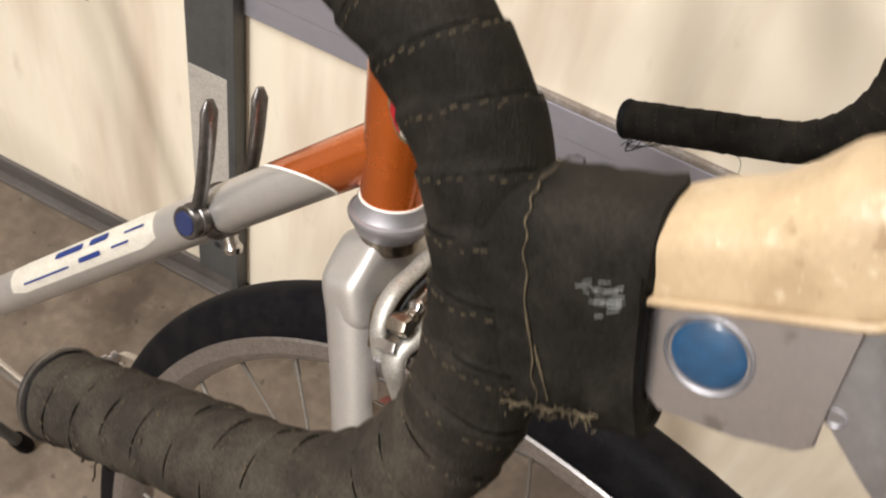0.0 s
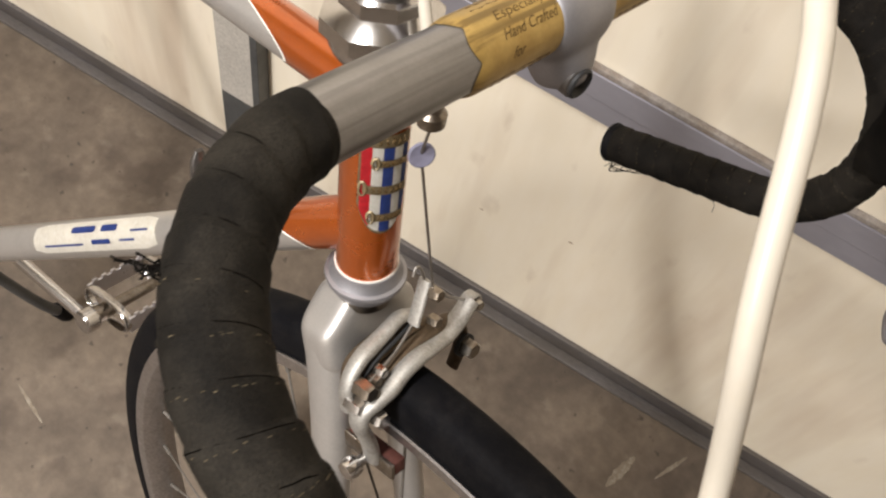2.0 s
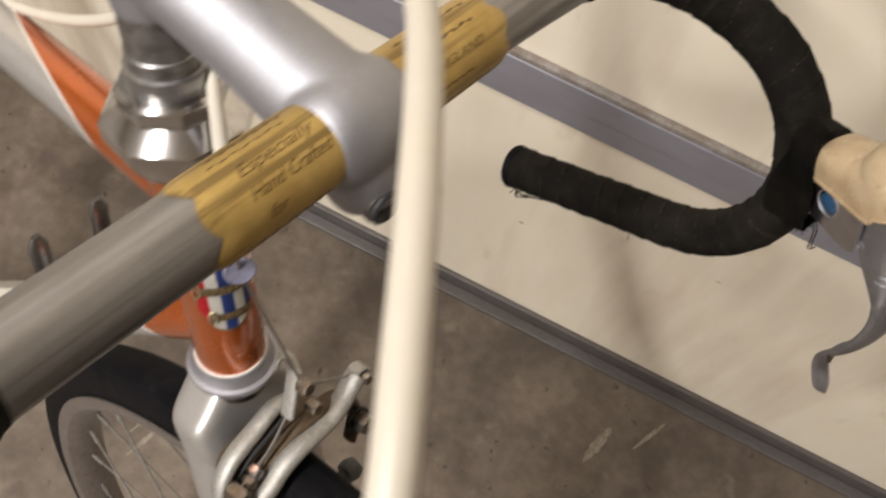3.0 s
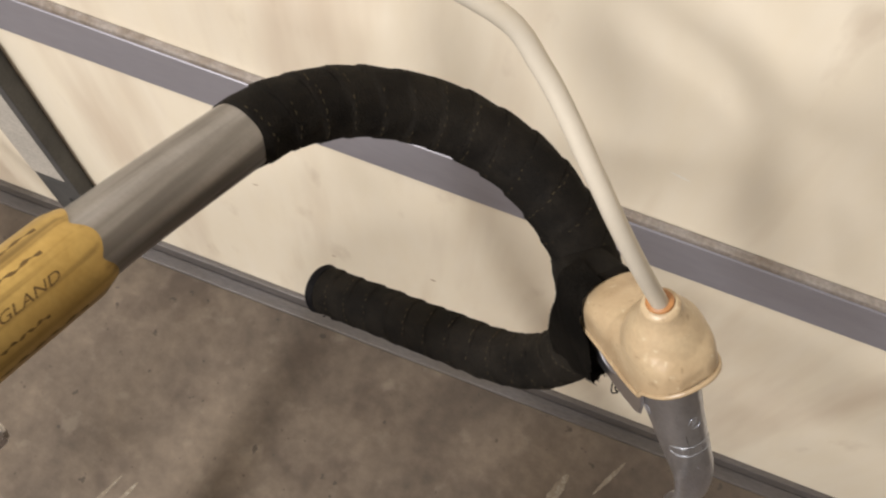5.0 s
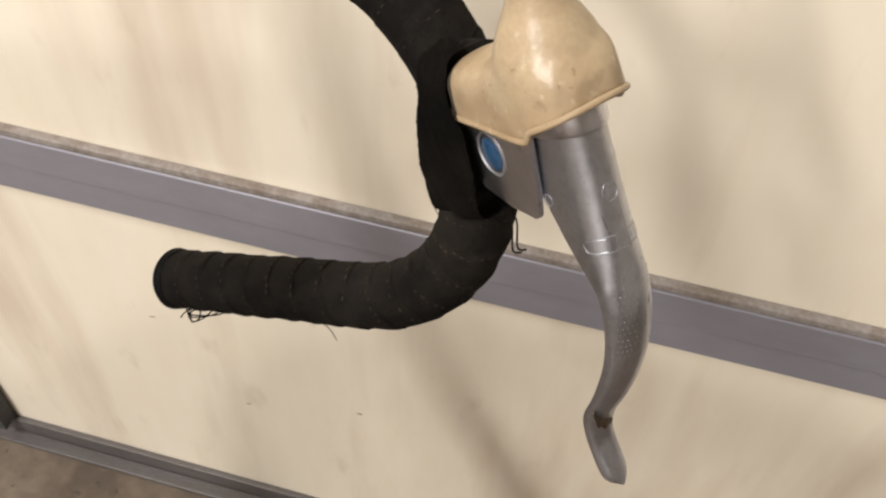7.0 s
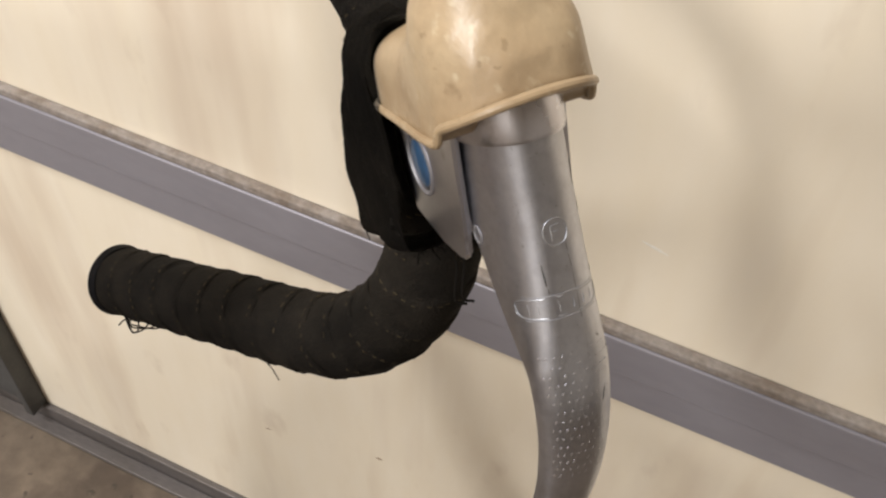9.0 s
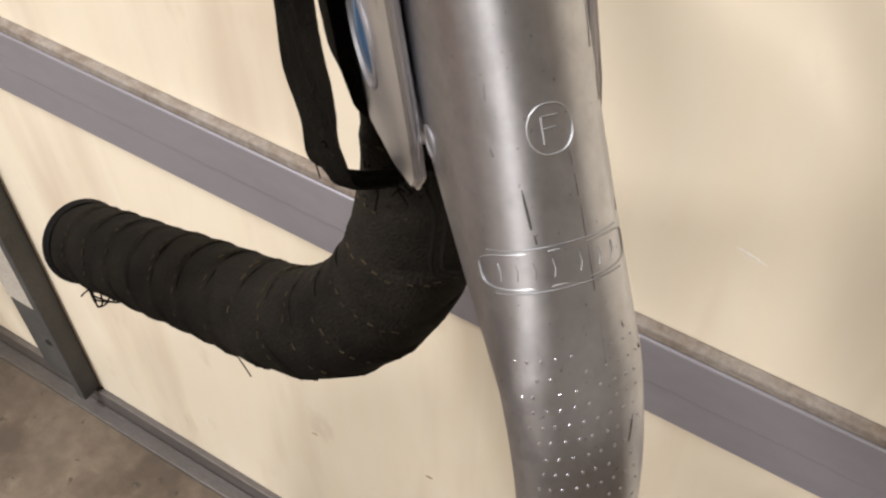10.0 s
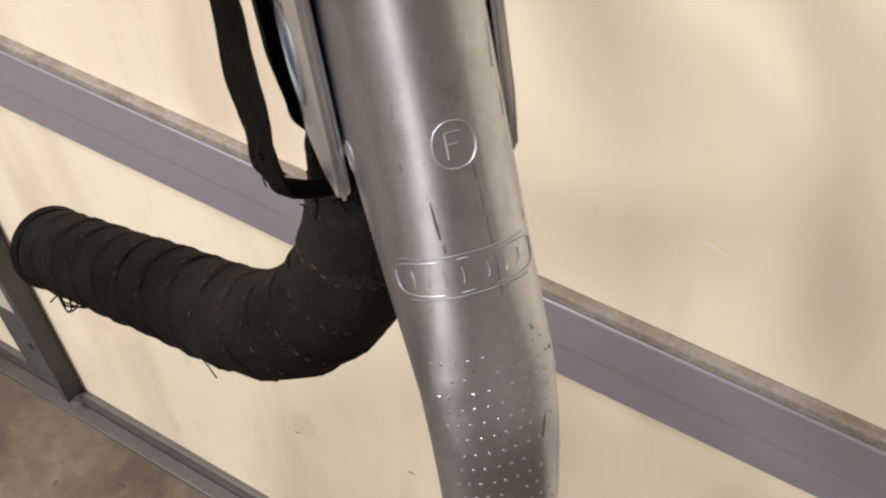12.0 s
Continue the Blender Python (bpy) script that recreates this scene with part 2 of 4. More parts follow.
def box(lo, hi, m=None, bevel=0.0):
    return add_box(bmesh.new(), lo, hi, m, bevel)


def frames(path):
    """Tangent and two normals along a path, carried without twist."""
    n = len(path)
    tans = [(path[min(i + 1, n - 1)] - path[max(i - 1, 0)]).normalized() for i in range(n)]
    ref = Vector((0, 0, 1)) if abs(tans[0].z) < 0.9 else Vector((1, 0, 0))
    u = (ref - tans[0] * ref.dot(tans[0])).normalized()
    out = []
    for t in tans:
        u = (u - t * u.dot(t)).normalized()
        out.append((t, u, t.cross(u)))
    return out


def add_tube(bm, path, radius, seg=20, cap=True, flat=1.0, up=None):
    """A tube along path; radius is a number, or a function of (share of length, angle, metres)."""
    path = [Vector(p) for p in path]
    fr = frames(path)
    if up is not None:
        fr = [(t, (up - t * up.dot(t)).normalized(), t.cross((up - t * up.dot(t)).normalized())) for t, _, _ in fr]
    run, rings = 0.0, []
    total = sum((b - a).length for a, b in zip(path, path[1:])) or 1.0
    for i, (p, (t, u, v)) in enumerate(zip(path, fr)):
        if i:
            run += (p - path[i - 1]).length
        ring = []
        for k in range(seg):
            th = math.tau * k / seg
            r = radius(run / total, th, run) if callable(radius) else radius
            ring.append(bm.verts.new(p + u * (r * math.cos(th)) + v * (r * flat * math.sin(th))))
        rings.append(ring)
    for a, b in zip(rings, rings[1:]):
        for k in range(seg):
            bm.faces.new((a[k], a[(k + 1) % seg], b[(k + 1) % seg], b[k]))
    if cap:
        bm.faces.new(rings[0])
        bm.faces.new(rings[-1])
    return bm


def tube(path, radius, seg=20, cap=True, flat=1.0, up=None):
    return add_tube(bmesh.new(), path, radius, seg, cap, flat, up)


def spline(points, n=60):
    """A smooth curve through a few points."""
    pts = [Vector(p) for p in points]
    pts = [pts[0] * 2 - pts[1]] + pts + [pts[-1] * 2 - pts[-2]]
    out = []
    spans = len(pts) - 3
    for i in range(n + 1):
        f = min(i / n * spans, spans - 1e-6)
        k, s = int(f), f - int(f)
        a, b, c, d = pts[k:k + 4]
        out.append(0.5 * ((2 * b) + (c - a) * s + (2 * a - 5 * b + 4 * c - d) * s * s + (3 * b - a - 3 * c + d) * s ** 3))
    return out


def add_turned(bm, base, axis, profile, seg=32):
    """A turned solid: profile of (height along axis, radius)."""
    base, axis = Vector(base), Vector(axis).normalized()
    u = axis.orthogonal().normalized()
    v = axis.cross(u)
    rings = []
    for h, r in profile:
        rings.append([bm.verts.new(base + axis * h + (u * math.cos(math.tau * k / seg) + v * math.sin(math.tau * k / seg)) * max(r, 1e-5)) for k in range(seg)])
    for a, b in zip(rings, rings[1:]):
        for k in range(seg):
            bm.faces.new((a[k], a[(k + 1) % seg], b[(k + 1) % seg], b[k]))
    bm.faces.new(rings[0])
    bm.faces.new(rings[-1])
    return bm


def turned(base, axis, profile, seg=32):
    return add_turned(bmesh.new(), base, axis, profile, seg)


def bolt(base, axis, r=0.0045, h=0.005, seg=6):
    return turned(base, axis, [(0, r), (h * 0.8, r), (h, r * 0.8)], seg)


def ease(x):
    x = min(1.0, max(0.0, x))
    return x * x * (3 - 2 * x)


def basis(o, x, y, z):
    m = Matrix.Identity(4)
    for i, c in enumerate((x, y, z, o)):
        m[0][i], m[1][i], m[2][i] = c
    return m


# ---- the room ----
solid("floor", box((-3.6, -4.1, -0.12), (3.6, 0.0, 0.0)), FLOOR, "brown stained bare concrete floor with scuffs and scratches", "floor")
solid("wall_north", box((-3.6, 0.0, -0.12), (3.6, 0.12, 2.75)), WALL, "cream painted panel wall with brown smudges and upright streaks", "wall")
# unseen walls and ceiling, added; the walls are pale to bounce fill light
solid("wall_south", box((-3.6, -4.2, -0.12), (3.6, -4.1, 2.75)), DULL, "unseen pale wall added to close the room", "wall")
solid("wall_west", box((-3.7, -4.1, -0.12), (-3.6, 0.0, 2.75)), DULL, "unseen pale wall added to close the room", "wall")
solid("wall_east", box((3.6, -4.1, -0.12), (3.7, 0.0, 2.75)), DULL, "unseen pale wall added to close the room", "wall")
solid("ceiling", box((-3.7, -4.2, 2.75), (3.7, 0.12, 2.85)), CEIL, "unseen off-white ceiling added over the room", "ceiling")

# rub rail along the wall
RAIL_Z = 0.436
rail = thing("wall_rail", (0, 0, RAIL_Z), "grey metal rub rail with a dusty ledge screwed along the cream wall", "rail")
rail["kind"] = "structure"
part("rail_lower_strip", box((-3.6, -0.0055, RAIL_Z), (3.6, 0.0, RAIL_Z + 0.0255), bevel=0.001), RAIL, rail, smooth=False)
part("rail_upper_strip", box((-3.6, -0.0070, RAIL_Z + 0.0263), (3.6, 0.0, RAIL_Z + 0.055), bevel=0.001), RAIL, rail, smooth=False)
part("rail_seam", box((-3.6, -0.0030, RAIL_Z + 0.0250), (3.6, -0.0005, RAIL_Z + 0.0268)), SEAM, rail, smooth=False)
part("rail_ledge", box((-3.6, -0.0062, RAIL_Z + 0.0552), (3.6, 0.0, RAIL_Z + 0.0615), bevel=0.0012), DUST, rail, "dusty brown top ledge", smooth=False)

# base channel between wall and floor
base = thing("baseboard", (0, 0, 0), "grey metal base channel where wall meets floor", "baseboard")
base["kind"] = "structure"
part("channel_face", box((-3.6, -0.0060, 0.0), (3.6, 0.0, 0.0275), bevel=0.001), BASE, base, smooth=False)
part("channel_foot", box((-3.6, -0.0200, 0.0), (3.6, -0.0062, 0.0050), bevel=0.001), BASE, base, smooth=False)

# upright channel on the wall
post = thing("wall_post", (-0.262, 0, 0.03), "dark steel upright channel on the wall with a pale patch", "post")
post["kind"] = "structure"
part("channel_web", box((-0.292, -0.0100, 0.029), (-0.2395, 0.0, 2.75), bevel=0.0008), POST, post, smooth=False)
part("channel_flange", box((-0.2393, -0.0200, 0.029), (-0.2300, 0.0, 2.75), bevel=0.0008), POST, post, smooth=False)
part("pale_patch", box((-0.2905, -0.0116, 0.145), (-0.2405, -0.0101, 0.352)), PATCH, post, "pale grey patch", smooth=False)
# flat dark disc paints the shade inside the bolt hole
for hz in (0.0874,):
    part("bolt_hole_shade", turned((-0.264, -0.0103, hz), (0, -1, 0), [(0, 0.0045), (0.0004, 0.0045)], 20), DARK, post)

# ---- the bicycle: its frame of reference ----
XB, YB, ZB = V(0.9685, -0.249, 0.0), V(0.2375, 0.923, -0.303).normalized(), V(0.0754, 0.2934, 0.953)
ZB = XB.cross(YB).normalized()
GROUND = V(0.031, -0.570, 0.0)


def bike(x, y, z):
    return GROUND + XB * x + YB * y + ZB * z


STEER = V(-0.1780, 0.2450, 0.9530).normalized()
CUP = V(0.0740, -0.3303, 0.6690)
HEAD_SCALE = 1.10
HUB, WN, WR = V(0.2314, -0.4754, 0.3400), V(0.317, 0.919, -0.236).normalized(), 0.3505

bicycle = thing("bicycle", basis(GROUND, XB, YB, ZB), "old silver and orange racing bicycle with black taped handlebar", "bicycle")


def on_axis(q):
    """A point of the steering axis, q above the lower cup in units of the head."""
    return CUP + STEER * (q * HEAD_SCALE)


# frame tubes
HT = 0.0154
head = part("head_tube", turned(on_axis(0.007), STEER, [(0, HT), (0.112 * HEAD_SCALE, HT)], 48), ORANGE, bicycle, "orange painted head tube")
part("pinstripe", turned(on_axis(0.0058), STEER, [(0, HT + 0.0006), (0.0022, HT + 0.0006)], 48), WHITE, head, "white pinstripe ring")
part("lower_cup", turned(on_axis(-0.0060), STEER, [(-0.0040, 0.0150), (-0.0020, 0.0172), (0.0010, 0.0186), (0.0040, 0.0203), (0.0062, 0.0208), (0.0072, 0.0205), (0.0078, 0.0186), (0.0105, 0.0172), (0.0142, 0.0166)], 48), SATIN, bicycle, "dull silver lower headset cup")
part("crown_race", turned(on_axis(-0.0105), STEER, [(-0.0060, 0.0140), (0, 0.0146), (0.0020, 0.0156), (0.0050, 0.0152)], 48), DIRTY, bicycle)
part("upper_cup", turned(on_axis(0.118), STEER, [(0, 0.0160), (0.004, 0.0205), (0.008, 0.0220), (0.0125, 0.0215)], 48), CHROME, bicycle, "chrome upper headset cup")
part("headset_collar", turned(on_axis(0.1285), STEER, [(0, 0.0240), (0.0015, 0.0256), (0.0085, 0.0256), (0.0110, 0.0230), (0.0145, 0.0178)], 8), CHROME, bicycle, "shiny chrome octagonal headset collar")
part("locknut", turned(on_axis(0.1405), STEER, [(0, 0.0183), (0.0075, 0.0183), (0.0090, 0.0168)], 8), CHROME, bicycle)
part("quill", turned(on_axis(0.148), STEER, [(0, 0.0135), (0.008, 0.0135), (0.0085, 0.0122), (0.014, 0.0122), (0.0145, 0.0116), (0.044, 0.0116)], 40), BAR, bicycle, "grey stem quill")

BB = V(-0.3402, -0.3708, 0.2710)
DT0 = on_axis(0.0324)
DTD = (BB - DT0).normalized()
down = part("down_tube", tube([DT0 + DTD * 0.020, BB], 0.0132, 32), SILVER, bicycle, "silver painted down tube")


def slanted_sleeve(a, d, length, r, side, slope):
    """A sleeve whose far end is cut aslant, longest towards side."""
    bm = bmesh.new()
    u = (side - d * side.dot(d)).normalized()
    v = d.cross(u)
    rings = []
    for j in range(13):
        ring = []
        for k in range(40):
            th = math.tau * k / 40
            end = length * (1 + slope * math.cos(th))
            ring.append(bm.verts.new(a + d * (end * j / 12) + (u * math.cos(th) + v * math.sin(th)) * r))
        rings.append(ring)
    for p, q in zip(rings, rings[1:]):
        for k in range(40):
            bm.faces.new((p[k], p[(k + 1) % 40], q[(k + 1) % 40], q[k]))
    bm.faces.new(rings[0])
    bm.faces.new(rings[-1])
    return bm


part("orange_lug", slanted_sleeve(DT0, DTD, 0.066, 0.01345, ZB * 0.8 + YB * 0.5, 0.42), ORANGE, down, "orange painted lug tip")
part("pinstripe", slanted_sleeve(DT0, DTD, 0.0685, 0.01332, ZB * 0.8 + YB * 0.5, 0.41), WHITE, down)
TT0 = on_axis(0.0992)
SEAT = V(-0.4400, -0.1500, 0.5930)
TTD = (SEAT - TT0).normalized()
top = part("top_tube", tube([TT0 + TTD * 0.02, SEAT], 0.0118, 32), SILVER, bicycle, "silver painted top tube")
part("orange_lug", slanted_sleeve(TT0, TTD, 0.100, 0.0121, YB * 0.9 + ZB * 0.35, 0.50), ORANGE, top, "orange painted lug tip")
part("pinstripe", slanted_sleeve(TT0, TTD, 0.1025, 0.01195, YB * 0.9 + ZB * 0.35, 0.49), WHITE, top)
part("seat_tube", tube([BB, SEAT + (SEAT - BB) * 0.25], 0.0132, 28), SILVER, bicycle)
part("bottom_bracket", turned(BB - YB * 0.034, YB, [(0, 0.017), (0.003, 0.020), (0.065, 0.020), (0.068, 0.017)], 32), SILVER, bicycle)

# head badge: shield of red, white and blue bands with gold scrolls
FWD = YB.cross(STEER).normalized()
BADGE_TURN = 0.50


def badge_point(phi, q, lift):
    phi += BADGE_TURN
    return on_axis(q) + (FWD * math.cos(phi) - YB * math.sin(phi)) * (HT + lift)


def badge_patch(name, p0, p1, q0, q1, lift, mat, rounded=True, n=14, m=16):
    bm = bmesh.new()
    grid = []
    for i in range(n + 1):
        phi = p0 + (p1 - p0) * i / n
        low = q0 + (0.016 * (abs(phi) / 0.78) ** 2.6 if rounded else 0)
        grid.append([bm.verts.new(badge_point(phi, low + (q1 - low) * j / m, lift)) for j in range(m + 1)])
    for a, b in zip(grid, grid[1:]):
        for j in range(m):
            bm.faces.new((a[j], b[j], b[j + 1], a[j + 1]))
    bmesh.ops.solidify(bm, geom=bm.faces, thickness=-0.0004)
    return part(name, bm, mat, head)


badge_patch("badge_rim", -0.78, 0.78, 0.0372, 0.0900, 0.0004, OLDGOLD)
for lo, hi, mm in ((0.40, 0.70, RED), (0.10, 0.40, WHITE), (-0.22, 0.10, NAVY), (-0.50, -0.22, WHITE), (-0.70, -0.50, NAVY)):
    badge_patch("badge_band", lo, hi, 0.0390, 0.0840, 0.0008, mm)
for q, p0, p1, tall in ((0.0450, 0.36, -0.66, 0.0042), (0.0600, 0.62, -0.70, 0.0046), (0.0745, 0.30, -0.66, 0.0036), (0.0850, 0.70, -0.70, 0.0050)):
    badge_patch("badge_ribbon", p0, p1, q, q + tall, 0.0013, OLDGOLD, False, 14, 3)
    for k in range(7):
        a = p0 + (p1 - p0) * (0.10 + 0.125 * k)
        pts = [badge_point(a + 0.05 * math.sin(n * 1.9 + k), q + tall * (0.15 + 0.7 * n / 5), 0.0014) for n in range(6)]
        part("badge_scroll", tube(pts, 0.00030, 6, True, 0.6), INK, head)
    pts = [badge_point(p0 + 0.10 * math.cos(n * 0.6), q + tall * 0.5 + tall * 0.8 * math.sin(n * 0.6), 0.0014) for n in range(11)]
    part("badge_scroll", tube(pts, 0.0007, 8, True, 0.6), OLDGOLD, head)

# sticker on the down tube
def tube_patch(a, d, r, s0, s1, mid, half, side, name, mat, parent, lift=0.0004, n=12):
    u = (side - d * side.dot(d)).normalized()
    v = d.cross(u)
    bm = bmesh.new()
    grid = []
    for i in range(n + 1):
        s = s0 + (s1 - s0) * i / n
        e = min(i, n - i) / n
        hw = half * (1 if e > 0.06 else 0.75)
        grid.append([bm.verts.new(a + d * s + (u * math.cos(mid + hw * (2 * j / 8 - 1)) + v * math.sin(mid + hw * (2 * j / 8 - 1))) * (r + lift)) for j in range(9)])
    for p, q in zip(grid, grid[1:]):
        for j in range(8):
            bm.faces.new((p[j], q[j], q[j + 1], p[j + 1]))
    bmesh.ops.solidify(bm, geom=bm.faces, thickness=-0.0003)
    return part(name, bm, mat, parent)


SIDE = (-YB * 0.75 + ZB * 0.65)
tube_patch(DT0, DTD, 0.0132, 0.172, 0.335, 0.0, 0.80, SIDE, "sticker", STICKER, down)
for s0, s1, mid, half in ((0.218, 0.238, 0.30, 0.16), (0.246, 0.278, 0.30, 0.16), (0.226, 0.250, -0.32, 0.11), (0.180, 0.200, 0.1, 0.05), (0.262, 0.318, -0.40, 0.05), (0.196, 0.214, -0.30, 0.05)):
    tube_patch(DT0, DTD, 0.0132, s0, s1, mid, half, SIDE, "sticker_print", NAVY, down, 0.0009)

# shift levers on their band
SH = DT0 + DTD * 0.130
SHU = (STEER * 0.2 + ZB - DTD * (STEER * 0.2 + ZB).dot(DTD)).normalized()
part("shifter_band", turned(SH - DTD * 0.0045, DTD, [(0, 0.0148), (0.009, 0.0148)], 36), SHIFT, bicycle)
part("band_screw", turned(SH - SHU * 0.012, -SHU + DTD * 0.3, [(0, 0.004), (0.006, 0.004), (0.009, 0.0055), (0.012, 0.0045)], 16), CHROME, bicycle)
for sgn in (-1, 1):
    hub0 = SH + YB * (sgn * 0.0125)
    lever = part("shift_lever", turned(hub0, YB * sgn, [(0, 0.0085), (0.003, 0.0095), (0.006, 0.0095), (0.0065, 0.0088), (0.0105, 0.0092), (0.0115, 0.0085)], 28), SHIFT, bicycle, "worn dark chrome down tube shift lever")
    part("hub_cap", turned(hub0 + YB * (sgn * 0.0115), YB * sgn, [(0, 0.0066), (0.0006, 0.0064)], 24), HUBCAP, lever, "dark blue hub cap")
    arm = [hub0 + YB * (sgn * 0.0045) + ZB * (0.067 * k / 12) + XB * (-0.010 * (k / 12) ** 2) for k in range(13)]
    part("arm", tube(arm, lambda s, th, r: 0.0042 + 0.0012 * s - (0.003 if s > 0.99 else 0), 16, True, 0.62, YB), SHIFT, lever)

# ---- front wheel ----
WU = (V(0, 0, 1) - WN * WN.z).normalized()
WF = WN.cross(WU) * -1


def wheel_point(th, r, w, hub=HUB):
    return hub + (WF * math.cos(th) + WU * math.sin(th)) * r + WN * w


def ring_solid(profile, hub=HUB, seg=144):
    bm = bmesh.new()
    rings = [[bm.verts.new(wheel_point(math.tau * k / seg, r, w, hub)) for r, w in profile] for k in range(seg)]
    n = len(profile)
    for k in range(seg):
        a, b = rings[k], rings[(k + 1) % seg]
        for j in range(n):
            bm.faces.new((a[j], a[(j + 1) % n], b[(j + 1) % n], b[j]))
    return bm


front = part("front_wheel", turned(HUB - WN * 0.045, WN, [(0, 0.005), (0.004, 0.018), (0.010, 0.019), (0.012, 0.011), (0.078, 0.011), (0.080, 0.019), (0.086, 0.018), (0.090, 0.005)], 28), ALLOY, bicycle, "spoked front wheel")
TW = 0.0142


def crisp(v):
    """Squares a round section off towards flat treads and shoulders."""
    return math.copysign(abs(v) ** 0.72, v)


part("tyre", ring_solid([(WR - 0.0175 + 0.0175 * crisp(math.cos(math.tau * k / 28)), TW * crisp(math.sin(math.tau * k / 28))) for k in range(28)]), RUBBER, front, "black worn road tyre")
part("rim", ring_solid([(WR - 0.0265, -0.0125), (WR - 0.0250, -0.0150), (WR - 0.0265, -0.0158), (WR - 0.0345, -0.0146), (WR - 0.0400, -0.0085), (WR - 0.0420, 0.0), (WR - 0.0400, 0.0085), (WR - 0.0345, 0.0146), (WR - 0.0265, 0.0158), (WR - 0.0250, 0.0150), (WR - 0.0265, 0.0125)]), RIM, front, "dull alloy rim")
for k in range(36):
    th = math.tau * (k + 0.5) / 36
    side = 1 if k % 2 else -1
    cross = 0.62 * (1 if (k // 2) % 2 else -1)
    a = wheel_point(th + cross, 0.018, 0.036 * side)
    b = wheel_point(th, WR - 0.042, 0.0)
    part("spoke", tube([a, b], 0.0009, 6), SPOKE, front)
    part("nipple", tube([b, b + (a - b).normalized() * 0.011], 0.0016, 8), SPOKE, front)

# fork
CROWN = on_axis(-0.0285)
FA = (CROWN - HUB).normalized()
FA = (FA - WN * FA.dot(WN)).normalized()
FT = WN.cross(FA) * -1
FT = FT if FT.dot(XB) > 0 else -FT
CM = basis(CROWN, WN, FT, FA)
bm = bmesh.new()
rings = []
for k in range(33):
    w = -math.cos(math.pi * k / 32)
    end = math.sqrt(max(0.0, 1 - abs(w) ** 7))
    high = 0.0200 - 0.0125 * ease(max(0.0, abs(w) - 0.30) / 0.66) ** 0.8
    low = -0.0170 - 0.009 * ease((abs(w) - 0.3) / 0.3)
    mid, tall = (high + low) / 2, (high - low) / 2 * (0.35 + 0.65 * end)
    ring = []
    for q in range(36):
        th = math.tau * q / 36
        c, sn = math.cos(th), math.sin(th)
        ring.append(bm.verts.new((w * 0.0322, -0.004 + 0.0150 * (0.25 + 0.75 * end) * math.copysign(abs(c) ** 0.55, c), mid + tall * math.copysign(abs(sn) ** 0.45, sn))))
    rings.append(ring)
for a, b in zip(rings, rings[1:]):
    for q in range(36):
        bm.faces.new((a[q], a[(q + 1) % 36], b[(q + 1) % 36], b[q]))
bm.faces.new(rings[0])
bm.faces.new(rings[-1])
bmesh.ops.transform(bm, matrix=CM, verts=bm.verts)
part("fork_crown", bm, SILVER, bicycle, "silver painted fork crown with sloping shoulders", angle=1.4)
for sgn in (-1, 1):
    pts = []
    for k in range(25):
        s = k / 24
        side = 0.0206 + (0.046 - 0.0206) * s
        c = CROWN + (HUB - CROWN) * s + FT * (-0.030 * math.sin(math.pi * min(1, s * 1.05)) * s) + WN * (sgn * side)
        pts.append(c - FT * (0.005 * (1 - s)) + FA * (-0.004 if k == 0 else 0))
    part("fork_blade", tube(pts, lambda s, th, r: 0.0146 - 0.0076 * s ** 0.9, 24, True, 0.76, FT), SILVER, bicycle, "silver painted tapered fork blade")

# ---- handlebar ----
BC = V(0.1130, -0.2943, 0.8644)
BS, BR, BH = V(0.2345, 0.9215, -0.3096).normalized(), V(0.9211, -0.3124, -0.2323).normalized(), V(0.3108, 0.2307, 0.9220).normalized()
BAR_R, TAPE_R = 0.0112, {1: 0.0113, -1: 0.0122}


def bar_local(w=0.1823, rc=0.0667, beta=0.1025, r1=0.0667, r2=0.0568, gam=0.6937, tail=0.0918, flare=0.0638):
    """Centre line of one half of the drop bar: sideways, forward, up."""
    pts = []
    for k in range(41):
        pts.append(((w - rc) * k / 40, 0.0, 0.0))
    for k in range(1, 25):
        a = math.pi / 2 * k / 24
        pts.append((w - rc + rc * math.sin(a), rc - rc * math.cos(a), 0.0))
    turn = math.pi - beta - gam
    cx, ch, r = rc - r1 * math.sin(beta), -r1 * math.cos(beta), r1
    last = None
    for k in range(1, 49):
        a = math.pi / 2 - beta - turn * k / 48
        if k == 25:
            cx, ch, r = last[0] - r2 * math.cos(prev), last[1] - r2 * math.sin(prev), r2
        last, prev = (cx + r * math.cos(a), ch + r * math.sin(a)), a
        pts.append((w - flare * last[1], last[0], last[1]))
    dx, dh = math.sin(prev), -math.cos(prev)
    for k in range(1, 25):
        x, h = last[0] + dx * tail * k / 24, last[1] + dh * tail * k / 24
        pts.append((w - flare * h, x, h))
    return pts


LEFT_SAG = V(0.0030, 0.0005, -0.0056)


def bar_world(sgn, tail):
    """The left half is bent a little lower than the right."""
    return [BC + BS * (sgn * s) + BR * r + BH * h + (LEFT_SAG * ease((s - 0.05) / 0.12) if sgn > 0 else V(0, 0, 0)) for s, r, h in bar_local(tail=tail)]


def resample(path, step):
    run = [0.0]
    for a, b in zip(path, path[1:]):
        run.append(run[-1] + (b - a).length)
    n = max(2, int(run[-1] / step))
    out, j = [], 0
    for i in range(n + 1):
        d = run[-1] * i / n
        while j < len(run) - 2 and run[j + 1] < d:
            j += 1
        s = (d - run[j]) / max(1e-9, run[j + 1] - run[j])
        out.append(path[j].lerp(path[j + 1], s))
    return out


